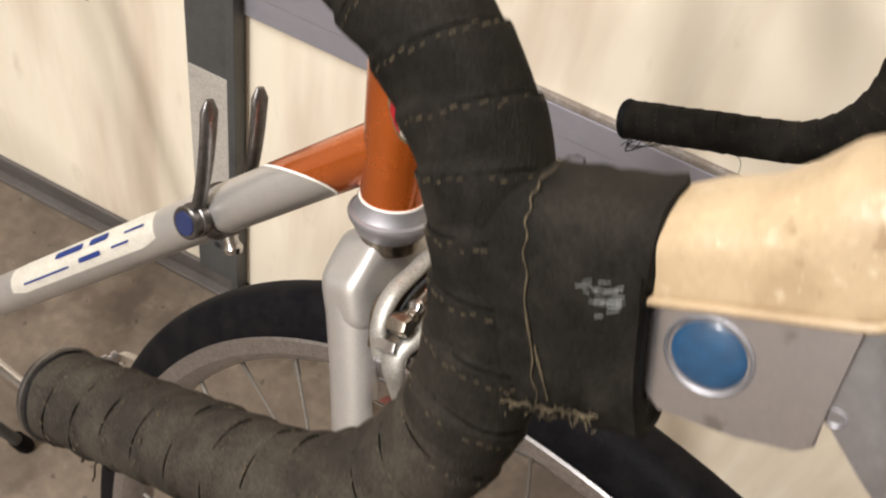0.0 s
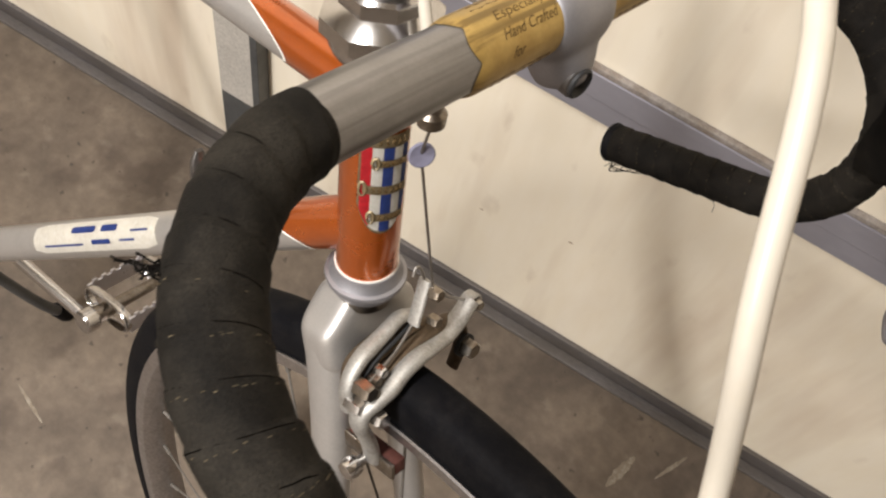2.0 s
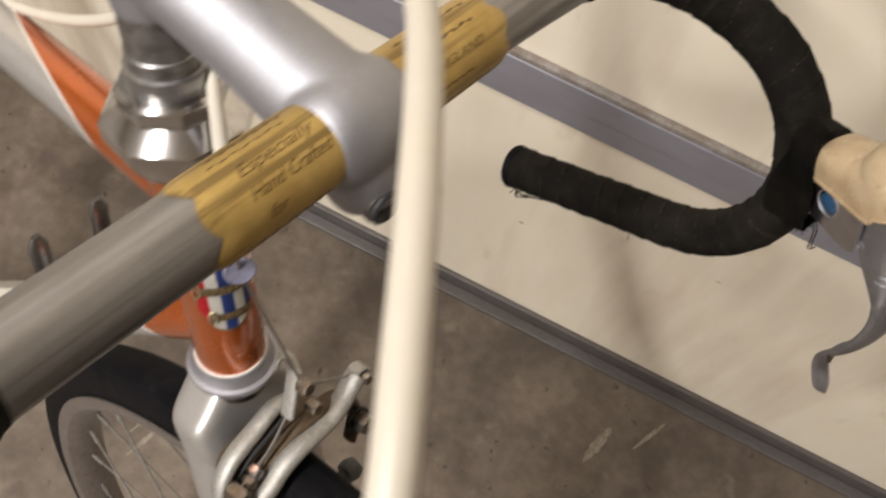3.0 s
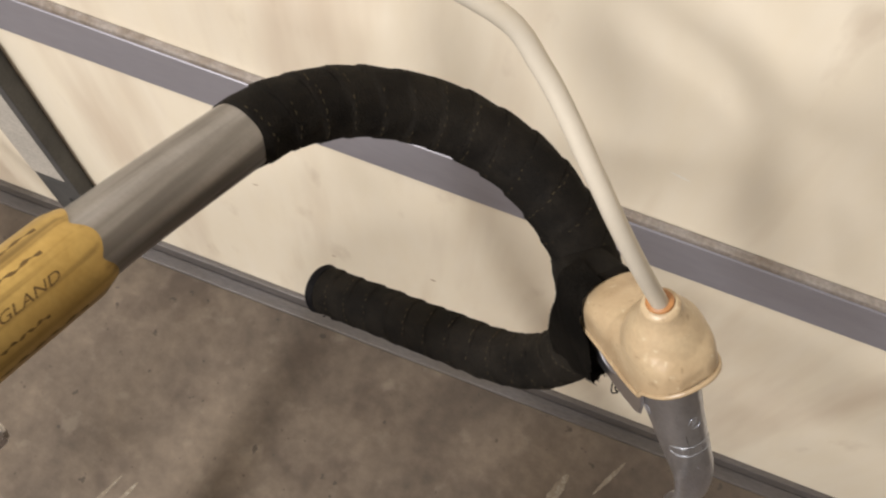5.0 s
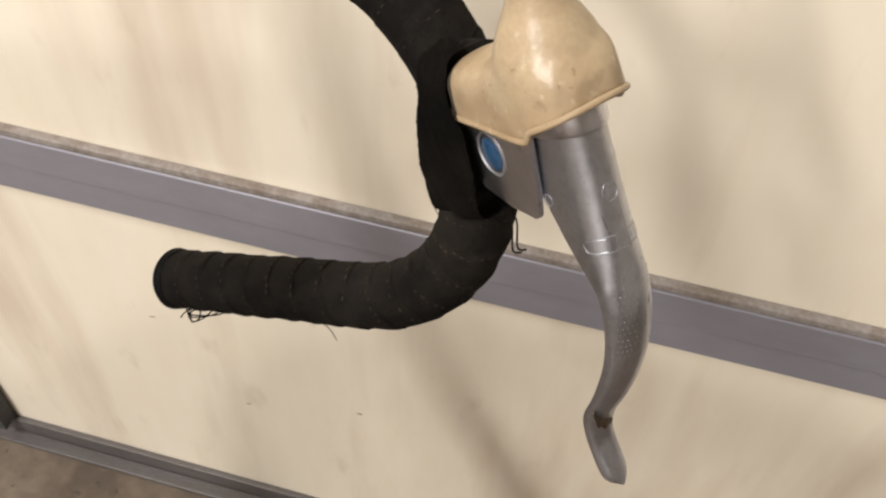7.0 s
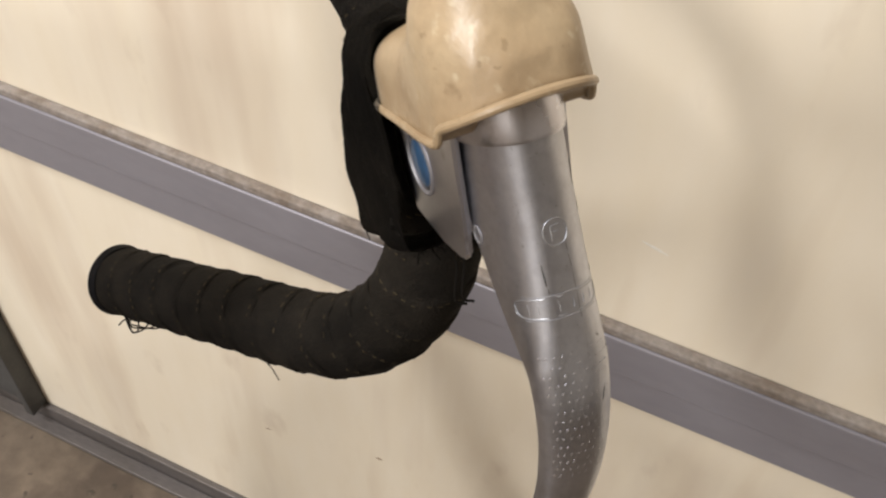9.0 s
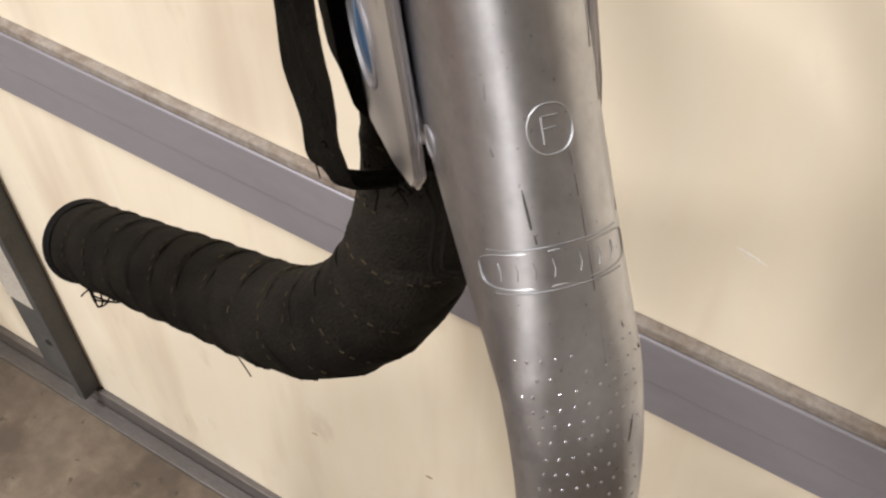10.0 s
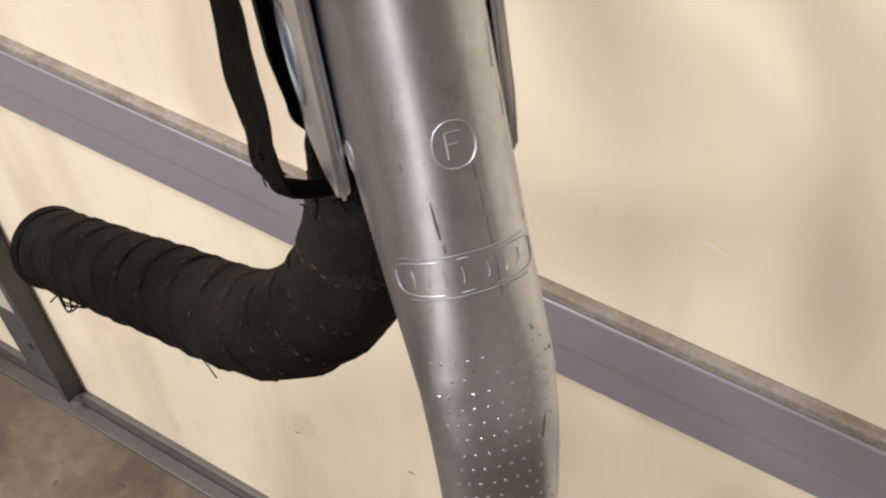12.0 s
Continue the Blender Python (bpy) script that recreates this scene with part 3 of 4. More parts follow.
def cut(path, start, end=None):
    """The stretch of a path from start metres to end metres."""
    fine, run, out = resample(path, 0.0005), 0.0, []
    for a, b in zip(fine, fine[1:]):
        if run >= start and (end is None or run <= end):
            out.append(a)
        run += (b - a).length
    return out


TAPE_FROM = {1: 0.117, -1: 0.118}
left_bar, right_bar = bar_world(1, 0.0890), bar_world(-1, 0.0720)
bare = cut(right_bar, 0, TAPE_FROM[-1] + 0.01)[::-1] + cut(left_bar, 0.0005, TAPE_FROM[1] + 0.01)
handlebar = part("handlebar", tube(resample(bare, 0.004), lambda s, th, r: BAR_R - 0.0008 * ease((s - 0.5) / 0.3), 40), BAR, bicycle, "drop handlebar of scuffed grey alloy")
PITCH, STEP = 0.0112, 0.00055
for sgn, path in ((1, left_bar), (-1, right_bar)):
    run = resample(cut(path, TAPE_FROM[sgn]), 0.0009)
    rnd = random.Random(5 + sgn)
    wob = [rnd.uniform(-0.12, 0.12) for _ in range(80)]

    def wrap(s, th, r, sgn=sgn, wob=wob):
        ph = r / PITCH - sgn * th / math.tau + 0.10 * math.sin(th * 2 + r * 40)
        k = int(math.floor(ph)) % 80
        x = (ph + wob[k] * 0.2) % 1.0
        saw = 1 - x if x > 0.10 else x / 0.10 * 0.9
        ends = 0.0006 * max(0.0, 1 - r / 0.004)
        return TAPE_R[sgn] - 0.0004 + (STEP if sgn > 0 else 0.0005 + 0.0005 * min(1.0, max(0.0, (r - 0.042) / 0.06))) * saw - (0.0006 * max(0.0, 1 - abs(x - 0.06) / 0.06) if sgn < 0 and r > 0.185 else 0) - ends + 0.00015 * math.sin(th * 5 + r * 300 + wob[k] * 20)

    if sgn > 0:
        part("bar_tape", tube(run, wrap, 64), TAPE, handlebar, "worn black cloth tape wound round the bar", angle=1.2)
    else:
        k = int(0.185 / 0.0009)
        part("bar_tape", tube(run[:k + 1], wrap, 64), DUSTY, handlebar, "worn black cloth tape wound round the bar", angle=1.2)
        part("bar_tape", tube(run[k:], lambda s, th, r: wrap(s, th, r + k * 0.0009), 64), DUSTIER, handlebar, "dusty brown-black cloth tape on the drop", angle=1.2)
    # dashes of tan stitching along the wound edge
    fr = frames(run)
    bm = bmesh.new()
    n = len(run)
    total = (n - 1) * 0.0009
    turns = int(total / PITCH)
    per = 27 if sgn > 0 else 36
    for i in range(turns * per):
        ph = i / per + rnd.uniform(-0.006, 0.006)
        if rnd.random() < (0.18 if sgn > 0 else 0.15) + (0.2 if sgn > 0 else 0.2) * math.sin(ph * 1.7):
            continue
        th = (ph % 1.0) * math.tau
        r = (math.floor(ph) + sgn * (ph % 1.0) + 0.22 + (0 if sgn > 0 else 1)) * PITCH
        j = int(r / 0.0009)
        if j < 1 or j > n - 3 or (sgn < 0 and (r > 0.185 or rnd.random() > (r - 0.047) / 0.05)):
            continue
        t, u, v = fr[j]
        out = u * math.cos(th) + v * math.sin(th)
        along = (u * -math.sin(th) + v * math.cos(th))
        p = run[j] + out * (wrap(0, th, r) + 0.00006) + t * rnd.gauss(0, 0.00022)
        m = basis(p, along, t, out)
        w = rnd.uniform(0.00007, 0.00015)
        add_box(bm, (-0.0007 * rnd.uniform(0.3, 1.2), -w, -0.0002), (0.0007 * rnd.uniform(0.3, 1.2), w, 0.00007), m)
    part("tape_stitching", bm, FAINT if sgn > 0 else THREAD, handlebar, "faded tan stitching", smooth=False)
    if sgn < 0:
        # pale lint along the wound edges of the dusty drop
        bm = bmesh.new()
        for i in range(420):
            r = rnd.uniform(0.186, total - 0.004)
            th = sgn * (math.tau * (r / PITCH) + rnd.gauss(0, 0.35))
            j = int(r / 0.0009)
            t, u, v = fr[j]
            out = u * math.cos(th) + v * math.sin(th)
            m = basis(run[j] + out * (wrap(0, th, r) + 0.00008), (v * math.cos(th) - u * math.sin(th) + t * rnd.uniform(-1.2, 1.2)).normalized(), out, t)
            a, w = rnd.uniform(0.0001, 0.0007), rnd.uniform(0.00005, 0.00016)
            add_box(bm, (-a, -0.0001, -w), (a, w, w), m)
        part("tape_lint", bm, THREAD, handlebar, "pale lint on the dusty tape", smooth=False)
    # thin dark tube along the wound edge, painting the shade in the gap
    lo, hi = (0.004, total - 0.004) if sgn > 0 else (0.012, total - 0.003)
    gap = []
    for i in range(int((hi - lo) / PITCH * 30)):
        a = math.tau * i / 30
        r = lo + PITCH * (i / 30)
        th = sgn * (math.tau * (r / PITCH) + math.tau * 0.10 * math.sin(r * 40)) % math.tau
        j = min(n - 2, max(1, int(r / 0.0009)))
        tt, u, v = fr[j]
        q = run[j] + tt * (r - j * 0.0009) + (u * math.cos(th) + v * math.sin(th)) * (wrap(0, th, r + 0.0004) - 0.00012)
        gap.append(q)
    part("gap_shade_line", tube(gap, 0.00013 if sgn > 0 else 0.00020, 5), GAP_SHADE, handlebar)
    t = (run[-1] - run[-3]).normalized()
    part("end_plug", turned(run[-1] - t * 0.001, t, [(h, q * TAPE_R[sgn] / 0.0122) for h, q in ((0, 0.0122), (0.003, 0.0128), (0.0045, 0.0118), (0.0050, 0.0095), (0.0035, 0.006))], 36), RUBBER, handlebar, "black end plug")
    if sgn < 0:
        part("plug_ring", turned(run[-1] - t * 0.0002, t, [(0, 0.0124), (0.0004, 0.0131), (0.0016, 0.0131), (0.0020, 0.0124)], 36), SHIFT, handlebar, "dull metal ring round the plug")
    # loose threads at the end and under the bar
    for k in range(6):
        j = n - 3 - k * rnd.randint(2, 9) if k < 3 else int(n * rnd.uniform(0.45, 0.95))
        t, u, v = fr[max(2, min(n - 3, j))]
        out = (V(0, 0, -1) + V(rnd.uniform(-.5, .5), rnd.uniform(-.5, .5), 0)).normalized()
        p = run[max(2, min(n - 3, j))] + out * TAPE_R[sgn] * 0.97
        pts = [p]
        for q in range(5):
            pts.append(pts[-1] + out * 0.0016 + V(rnd.uniform(-1, 1), rnd.uniform(-1, 1), rnd.uniform(-.6, .6)) * 0.0016)
        part("loose_thread", tube(spline(pts, 16), 0.00026, 5), FRAY, handlebar)
    if sgn > 0:
        low = V(0, -0.62, -0.78) * TAPE_R[sgn]
        for i, j, d in ((6, 22, 0.0095), (8, 27, 0.0065), (9, 15, 0.0100), (13, 30, 0.0050)):
            a, b = run[n - i] + low, run[n - j] + low
            part("loose_thread", tube(spline([a, run[n - 7] + low + V(0, 0, -d), a.lerp(b, 0.55) + V(0, 0, -d * 0.7), b], 20), 0.00027, 5), FRAY, handlebar)
        a = run[int(n * 0.80)] + low
        part("loose_thread", tube(spline([a, a + V(0.003, 0.001, -0.0015), a + V(0.0055, 0.002, -0.006), a + V(0.007, 0.003, -0.014)], 16), 0.00018, 5), FRAY, handlebar)

# gold sleeve with script, and the stem
def bar_at(s):
    return BC + BS * s


bm = bmesh.new()
rows = []
for k in range(41):
    ring = []
    for q in range(72):
        th = math.tau * q / 72
        wave = 0.0030 * abs(math.sin(th * 3.0 + 0.6)) * (max(0.0, 1 - k / 4) + max(0.0, 1 - (40 - k) / 4) * -1)
        ring.append(bm.verts.new(bar_at(-0.0590 + 0.1172 * k / 40 - wave) + (BR * math.cos(th) + BH * math.sin(th)) * (BAR_R + (0.0011 if 0 < k < 40 else 0.0002))))
    rows.append(ring)
for a, b in zip(rows, rows[1:]):
    for q in range(72):
        bm.faces.new((a[q], a[(q + 1) % 72], b[(q + 1) % 72], b[q]))
sleeve = part("centre_sleeve", bm, GOLD, handlebar, "gold coloured centre sleeve with scalloped ends and brown script")


def sleeve_text(words, start, width, phi, height):
    """Words wound on the sleeve, reading along the bar."""
    cu = bpy.data.curves.new("script", "FONT")
    cu.body, cu.size, cu.shear, cu.resolution_u = words, 1.0, 0.35, 3
    tmp = bpy.data.objects.new("script", cu)
    me = bpy.data.meshes.new_from_object(tmp)
    bm = bmesh.new()
    bm.from_mesh(me)
    x1 = max(v.co.x for v in bm.verts)
    bmesh.ops.triangulate(bm, faces=bm.faces)
    r = BAR_R + 0.00122
    for v in bm.verts:
        th = phi + (v.co.y * height) / r
        v.co = bar_at(start + v.co.x / x1 * width) + (BR * math.cos(th) + BH * math.sin(th)) * r
    bpy.data.objects.remove(tmp)
    return part("sleeve_script", bm, INK, handlebar, "brown script words", smooth=False)


sleeve_text("Especially", -0.0475, 0.0265, 1.66, 0.0050)
sleeve_text("Hand Crafted", -0.0480, 0.0290, 1.14, 0.0050)
sleeve_text("for", -0.0450, 0.0065, 0.62, 0.0050)
sleeve_text("ENGLAND", 0.0225, 0.0250, 1.10, 0.0036)
rnd = random.Random(11)
for phi, a, b, w in ((1.75, 0.022, 0.048, 0.0006), (0.68, 0.024, 0.040, 0.0005), (2.25, -0.051, -0.026, 0.0004), (2.5, -0.049, -0.024, 0.0007), (0.10, -0.053, -0.022, 0.0006), (-0.15, -0.051, -0.024, 0.0009), (2.3, 0.020, 0.052, 0.0008), (0.15, 0.020, 0.050, 0.0006)):
    pts = [bar_at(a + (b - a) * k / 24) + (BR * math.cos(phi + 0.02 * math.sin(k)) + BH * math.sin(phi + 0.02 * math.sin(k))) * (BAR_R + 0.00108) for k in range(25)]
    part("script_bar", tube(pts, lambda s, th, r, w=w: w * (0.6 + 0.4 * math.sin(s * 40)), 6, True, 0.25, (BR * math.cos(phi) + BH * math.sin(phi)).cross(BS)), INK, handlebar)

CL = bar_at(-0.0020)
stem_back = on_axis(0.194)
WAY = (CL - stem_back).normalized()
bm = tube([stem_back - WAY * 0.010, stem_back + (CL - stem_back) * 0.5, CL - WAY * 0.002], lambda s, th, r: 0.0138 + 0.0026 * s ** 3, 40)
add_turned(bm, CL - BS * 0.0163, BS, [(0, 0.0115), (0.0010, 0.0130), (0.0045, 0.0150), (0.0095, 0.0164), (0.0163, 0.0168), (0.0231, 0.0164), (0.0281, 0.0150), (0.0316, 0.0130), (0.0326, 0.0115)], 48)
LUG = (BR * 0.73 - BH * 0.68).normalized()
add_turned(bm, CL + LUG * 0.002, LUG, [(0, 0.0135), (0.008, 0.0132), (0.014, 0.0124), (0.0195, 0.0108), (0.0232, 0.0090), (0.0248, 0.0055)], 36)
add_turned(bm, on_axis(0.1745), STEER, [(0, 0.0122), (0.016, 0.0130), (0.024, 0.0128), (0.0285, 0.0100), (0.030, 0.004)], 40)
stem = part("stem", bm, SATIN, bicycle, "satin alloy handlebar stem with bar clamp")
re = stem.modifiers.new("melt", "REMESH")
re.mode, re.voxel_size, re.use_smooth_shade = "VOXEL", 0.0008, True
sm = stem.modifiers.new("smooth", "SMOOTH")
sm.iterations, sm.factor = 22, 0.5
BOLT_WAY = (BR * 0.90 + BH * 0.36 - BS * 0.10).normalized()
BOLT = CL - BS * 0.0020 + BR * 0.0225 - BH * 0.0108
part("clamp_bolt", turned(BOLT - BOLT_WAY * 0.003, BOLT_WAY, [(0, 0.0058), (0.0052, 0.0058), (0.0058, 0.0050), (0.0048, 0.0040), (0.0030, 0.0032)], 24), DARK, stem, "dark recessed clamp bolt")
part("bolt_ring", turned(BOLT - BOLT_WAY * 0.003, BOLT_WAY, [(0, 0.0063), (0.0036, 0.0063), (0.0042, 0.0058), (0.0034, 0.0054)], 24), SHIFT, stem)

# ---- brake levers ----
def blade_depth(s):
    """How far the side walls of the lever's channel reach back."""
    return 0.0115 * (1 - min(1.0, max(0.0, (s - 0.06) / 0.26)) ** 1.6)


def blade_half(s):
    """Half the blade's width along its length."""
    return 0.0080 - 0.0027 * min(1, s * 1.25) + 0.0002 * math.sin(s * 9) - 0.0012 * ease((s - 0.62) / 0.25)


def lever_set(o, x, y, z, tip_shift, label, fore=0.0, drop=0.0, cap=0.0064, sink=0.0, plate_top=0.0215, lean=0.22):
    """Bracket, gum hood and lever; x forward, y left, z up from the side cap."""
    M = basis(o + y * 0.0084, x, y, z)

    def put(bm):
        bmesh.ops.transform(bm, matrix=M, verts=bm.verts)
        return bm
    bm = bmesh.new()
    add_box(bm, (-0.034, -0.0075, -0.0120), (0.012, 0.0075, 0.0150), None, 0.003)
    body = part("brake_lever", put(bm), ALLOY, bicycle, label)
    for sgn in (-1, 1):
        outline = [(-0.0130, 0.0125), (-0.0130, -0.0060), (-0.0095, -0.0115), (0.0030, -0.0140), (0.0120, -0.0150), (0.0150, -0.0135), (0.0170, -0.0070), (plate_top, 0.0125)]
        bm = bmesh.new()
        y0, y1 = (0.0097, 0.0111) if sgn > 0 else (-0.0077, -0.0090)
        a = [bm.verts.new((px, y0, pz)) for px, pz in outline]
        b = [bm.verts.new((px, y1, pz)) for px, pz in outline]
        bm.faces.new(a)
        bm.faces.new(b)
        for k in range(len(a)):
            bm.faces.new((a[k], a[(k + 1) % len(a)], b[(k + 1) % len(a)], b[k]))
        bmesh.ops.bevel(bm, geom=[e for e in bm.edges if abs(e.verts[0].co.y - e.verts[1].co.y) < 1e-6], offset=0.0005, segments=2, affect="EDGES")
        part("side_plate", put(bm), ALLOY, body, "alloy side plate", angle=0.5)
        part("cap_ring", put(turned((0.0, sgn * 0.0088, 0.0), (0, sgn, 0), [(0, cap + 0.0008), (0.0004, cap + 0.0008), (0.0006, cap + 0.0004), (0.0002, cap)], 36)), SATIN, body)
        part("side_cap", put(turned((0.0, sgn * (0.0086 - sink), 0.0), (0, sgn, 0), [(0, cap), (0.0003, cap * 0.97), (0.0008, cap * 0.8), (0.0011, cap * 0.43), (0.0012, 0.0002)], 36)), BLUE, body, "round blue plastic cap")
    # gum hood: lofted body and a spout for the cable, melted into one
    bm = bmesh.new()
    secs = [(-0.0115, 0.0088, 0.0102, 0.0195), (-0.0085, 0.0112, 0.0098, 0.0225), (0.0, 0.0118, 0.0097, 0.0245), (0.0080, 0.0119, 0.0097, 0.0252),
            (0.0140, 0.0121, 0.0097, 0.0275), (0.0200, 0.0125, 0.0097, 0.0310), (0.0258, 0.0123, 0.0098, 0.0320), (0.0275, 0.0121, 0.0120, 0.0318),
            (0.0310, 0.0110, 0.0132, 0.0300), (0.0345, 0.0086, 0.0145, 0.0262), (0.0368, 0.0050, 0.0156, 0.0215)]
    rings = []
    for px, hw, z0, z1 in secs:
        ring = []
        zm = z0 + (z1 - z0) * 0.45
        for k in range(17):
            th = math.pi * k / 16
            c, sn = math.cos(th), math.sin(th)
            ring.append(bm.verts.new((px, math.copysign(abs(c) ** 0.8, c) * hw, zm + (z1 - zm) * sn ** 0.85)))
        for py in (-1.02, -1.05, -0.5, 0, 0.5, 1.05, 1.02):
            ring.append(bm.verts.new((px, hw * py, zm - (zm - z0) * (0.5 if abs(py) == 1.02 else 1))))
        rings.append(ring)
    for a, b in zip(rings, rings[1:]):
        for k in range(24):
            bm.faces.new((a[k], a[(k + 1) % 24], b[(k + 1) % 24], b[k]))
    bm.faces.new(rings[0])
    bm.faces.new(rings[-1])
    add_turned(bm, (0.0225 + fore, 0.0, 0.0235 - drop), (lean, -0.10, 1.0), [(-0.004, 0.0128), (0.002, 0.0122), (0.006, 0.0110), (0.010, 0.0090), (0.0135, 0.0070), (0.0165, 0.0058), (0.0180, 0.0057), (0.0190, 0.0046)], 28)
    hood = part("gum_hood", put(bm), GUM, body, "tan gum rubber lever hood")
    re = hood.modifiers.new("melt", "REMESH")
    re.mode, re.voxel_size, re.use_smooth_shade = "VOXEL", 0.0007, True
    sm = hood.modifiers.new("smooth", "SMOOTH")
    sm.iterations, sm.factor = 8, 0.5
    # lip round the lower edge
    near = [(-0.0115, 0.0088, 0.0104), (-0.0085, 0.0116, 0.0100), (0.0060, 0.0124, 0.0099), (0.0190, 0.0130, 0.0098), (0.0250, 0.0129, 0.0098), (0.0266, 0.0127, 0.0108), (0.0278, 0.0124, 0.0124), (0.0315, 0.0110, 0.0136), (0.0350, 0.0084, 0.0148), (0.0372, 0.0045, 0.0157)]
    lip = [(px, -py, pz) for px, py, pz in near] + [(0.0378, 0.0, 0.0160)] + [(px, py, pz) for px, py, pz in near[::-1]]
    part("hood_lip", put(tube(spline(lip, 110), 0.0008, 10)), GUM, body)
    part("hood_end", put(turned((0.0225 + 0.0186 * lean + fore, -0.0019, 0.0423 - drop), (lean, -0.10, 1.0), [(0, 0.0040), (0.0006, 0.0038), (0.0012, 0.0028)], 24)), GUMSTAIN, body, "brown cracked hood mouth")
    # the lever: a channel, rounded in front, drawn out to a flicked tip
    way = spline([(0.0256, 0.0006, 0.0125), (0.0260, 0.0008 + tip_shift * 0.1, -0.0040), (0.0268, 0.0010 + tip_shift * 0.35, -0.0165), (0.0277, 0.0010 + tip_shift * 0.60, -0.0290), (0.0270, 0.0008 + tip_shift * 0.8, -0.0410), (0.0220, 0.0004 + tip_shift * 0.9, -0.0540),
                  (0.0130, tip_shift, -0.0680), (0.0035, tip_shift, -0.0795), (-0.0008, tip_shift, -0.0880), (-0.0012, tip_shift, -0.0965), (0.0015, tip_shift, -0.1090)], 90)
    bm = bmesh.new()
    rings = []
    n = len(way)
    for i, p in enumerate(way):
        t = (way[min(i + 1, n - 1)] - way[max(i - 1, 0)]).normalized()
        side = V(0, 1, 0)
        fwd = side.cross(t).normalized()
        fwd = fwd if fwd.x > 0 or abs(fwd.x) < 0.5 else -fwd
        s = i / (n - 1)
        hw = blade_half(s)
        hw *= 1 if s < 0.955 else math.sqrt(max(0.05, 1 - ((s - 0.955) / 0.045) ** 2))
        deep = blade_depth(s)
        dp = 0.0062 - 0.0030 * s + deep
        p = p - fwd * deep
        ring = []
        for k in range(26):
            th = math.pi * k / 25
            ring.append(bm.verts.new(p + side * (hw * math.copysign(abs(math.cos(th)) ** (0.82 if deep > 0 else 1.0), math.cos(th))) + fwd * (dp * math.sin(th) ** 0.8)))
        for k in range(26):
            th = math.pi * (25 - k) / 25
            ring.append(bm.verts.new(p + side * ((hw - 0.0014) * math.copysign(abs(math.cos(th)) ** (0.82 if deep > 0 else 1.0), math.cos(th))) + fwd * ((dp - 0.0014) * math.sin(th) ** 0.8)))
        rings.append(ring)
    for a, b in zip(rings, rings[1:]):
        for k in range(52):
            bm.faces.new((a[k], a[(k + 1) % 52], b[(k + 1) % 52], b[k]))
    bm.faces.new(rings[0])
    bm.faces.new(rings[-1])
    blade = part("lever_blade", put(bm), LEVER, body, "polished alloy brake lever blade with engraved marks", angle=0.9)
    def face(s, across, lift=0.0):
        """A point on the front of the blade, s along it, across in radians."""
        i = min(n - 2, max(1, int(s * (n - 1))))
        p = way[i].lerp(way[i + 1], s * (n - 1) - i)
        t = (way[i + 1] - way[i - 1]).normalized()
        side = V(0, 1, 0)
        fwd = side.cross(t).normalized()
        fwd = fwd if fwd.x > 0 or abs(fwd.x) < 0.5 else -fwd
        hw = blade_half(s)
        deep = blade_depth(s)
        dp = 0.0062 - 0.0030 * s + deep
        k = math.sin(across)
        return p - fwd * deep + side * ((hw + lift) * math.copysign(abs(k) ** (0.82 if deep > 0 else 1.0), k)) + fwd * ((dp + lift) * max(0.0, math.cos(across)) ** 0.8)
    # bright collar below the hood, and the dimpled end of the pivot
    bm = bmesh.new()
    rows = []
    for h, lift in ((-0.010, 0.0002), (-0.009, 0.0006), (-0.004, 0.0008), (0.024, 0.0008), (0.028, 0.0006), (0.029, 0.0)):
        rows.append([bm.verts.new(face(h, -1.56 + 3.12 * k / 40, lift)) for k in range(41)])
    for a, b in zip(rows, rows[1:]):
        for k in range(40):
            bm.faces.new((a[k], a[k + 1], b[k + 1], b[k]))
    part("lever_collar", put(bm), ALLOY, body, "bright collar at the top of the lever")
    p = face(0.135, -1.45)
    part("pivot_dimple", put(turned(p + V(-0.0015, 0.0002, 0), (0, -1, 0), [(0, 0.0018), (0.0003, 0.0018), (0.0004, 0.0014), (0.0001, 0.0010)], 20)), SATIN, body)
    return body, face, put


LEFT_CAP = V(0.2647, -0.1933, 0.7761)
LX, LY = V(0.627, -0.578, 0.522), V(0.655, 0.753, 0.05).normalized()
LX = (LX - LY * LX.dot(LY)).normalized()
LZ = LX.cross(LY)
left_lever, left_face, left_put = lever_set(LEFT_CAP, LX, LY, LZ, -0.002, "left brake lever with gum hood, blue cap and alloy blade", cap=0.0052, sink=0.0003)
RX, RZ = V(0.813, 0.0, 0.582), V(-0.556, 0.296, 0.777)
RX = RX.normalized()
RZ = (RZ - RX * RZ.dot(RX)).normalized()
RY = RZ.cross(RX)
RIGHT_CAP = V(0.2018, -0.5128, 0.8901)
TIP = math.radians(5.0)
RX, RZ = RX * math.cos(TIP) - RZ * math.sin(TIP), RZ * math.cos(TIP) + RX * math.sin(TIP)
right_lever, right_face, right_put = lever_set(RIGHT_CAP, RX, RY, RZ, 0.0, "right brake lever with gum hood, blue cap and alloy blade", 0.011, 0.004, plate_top=0.0252, lean=-0.15)

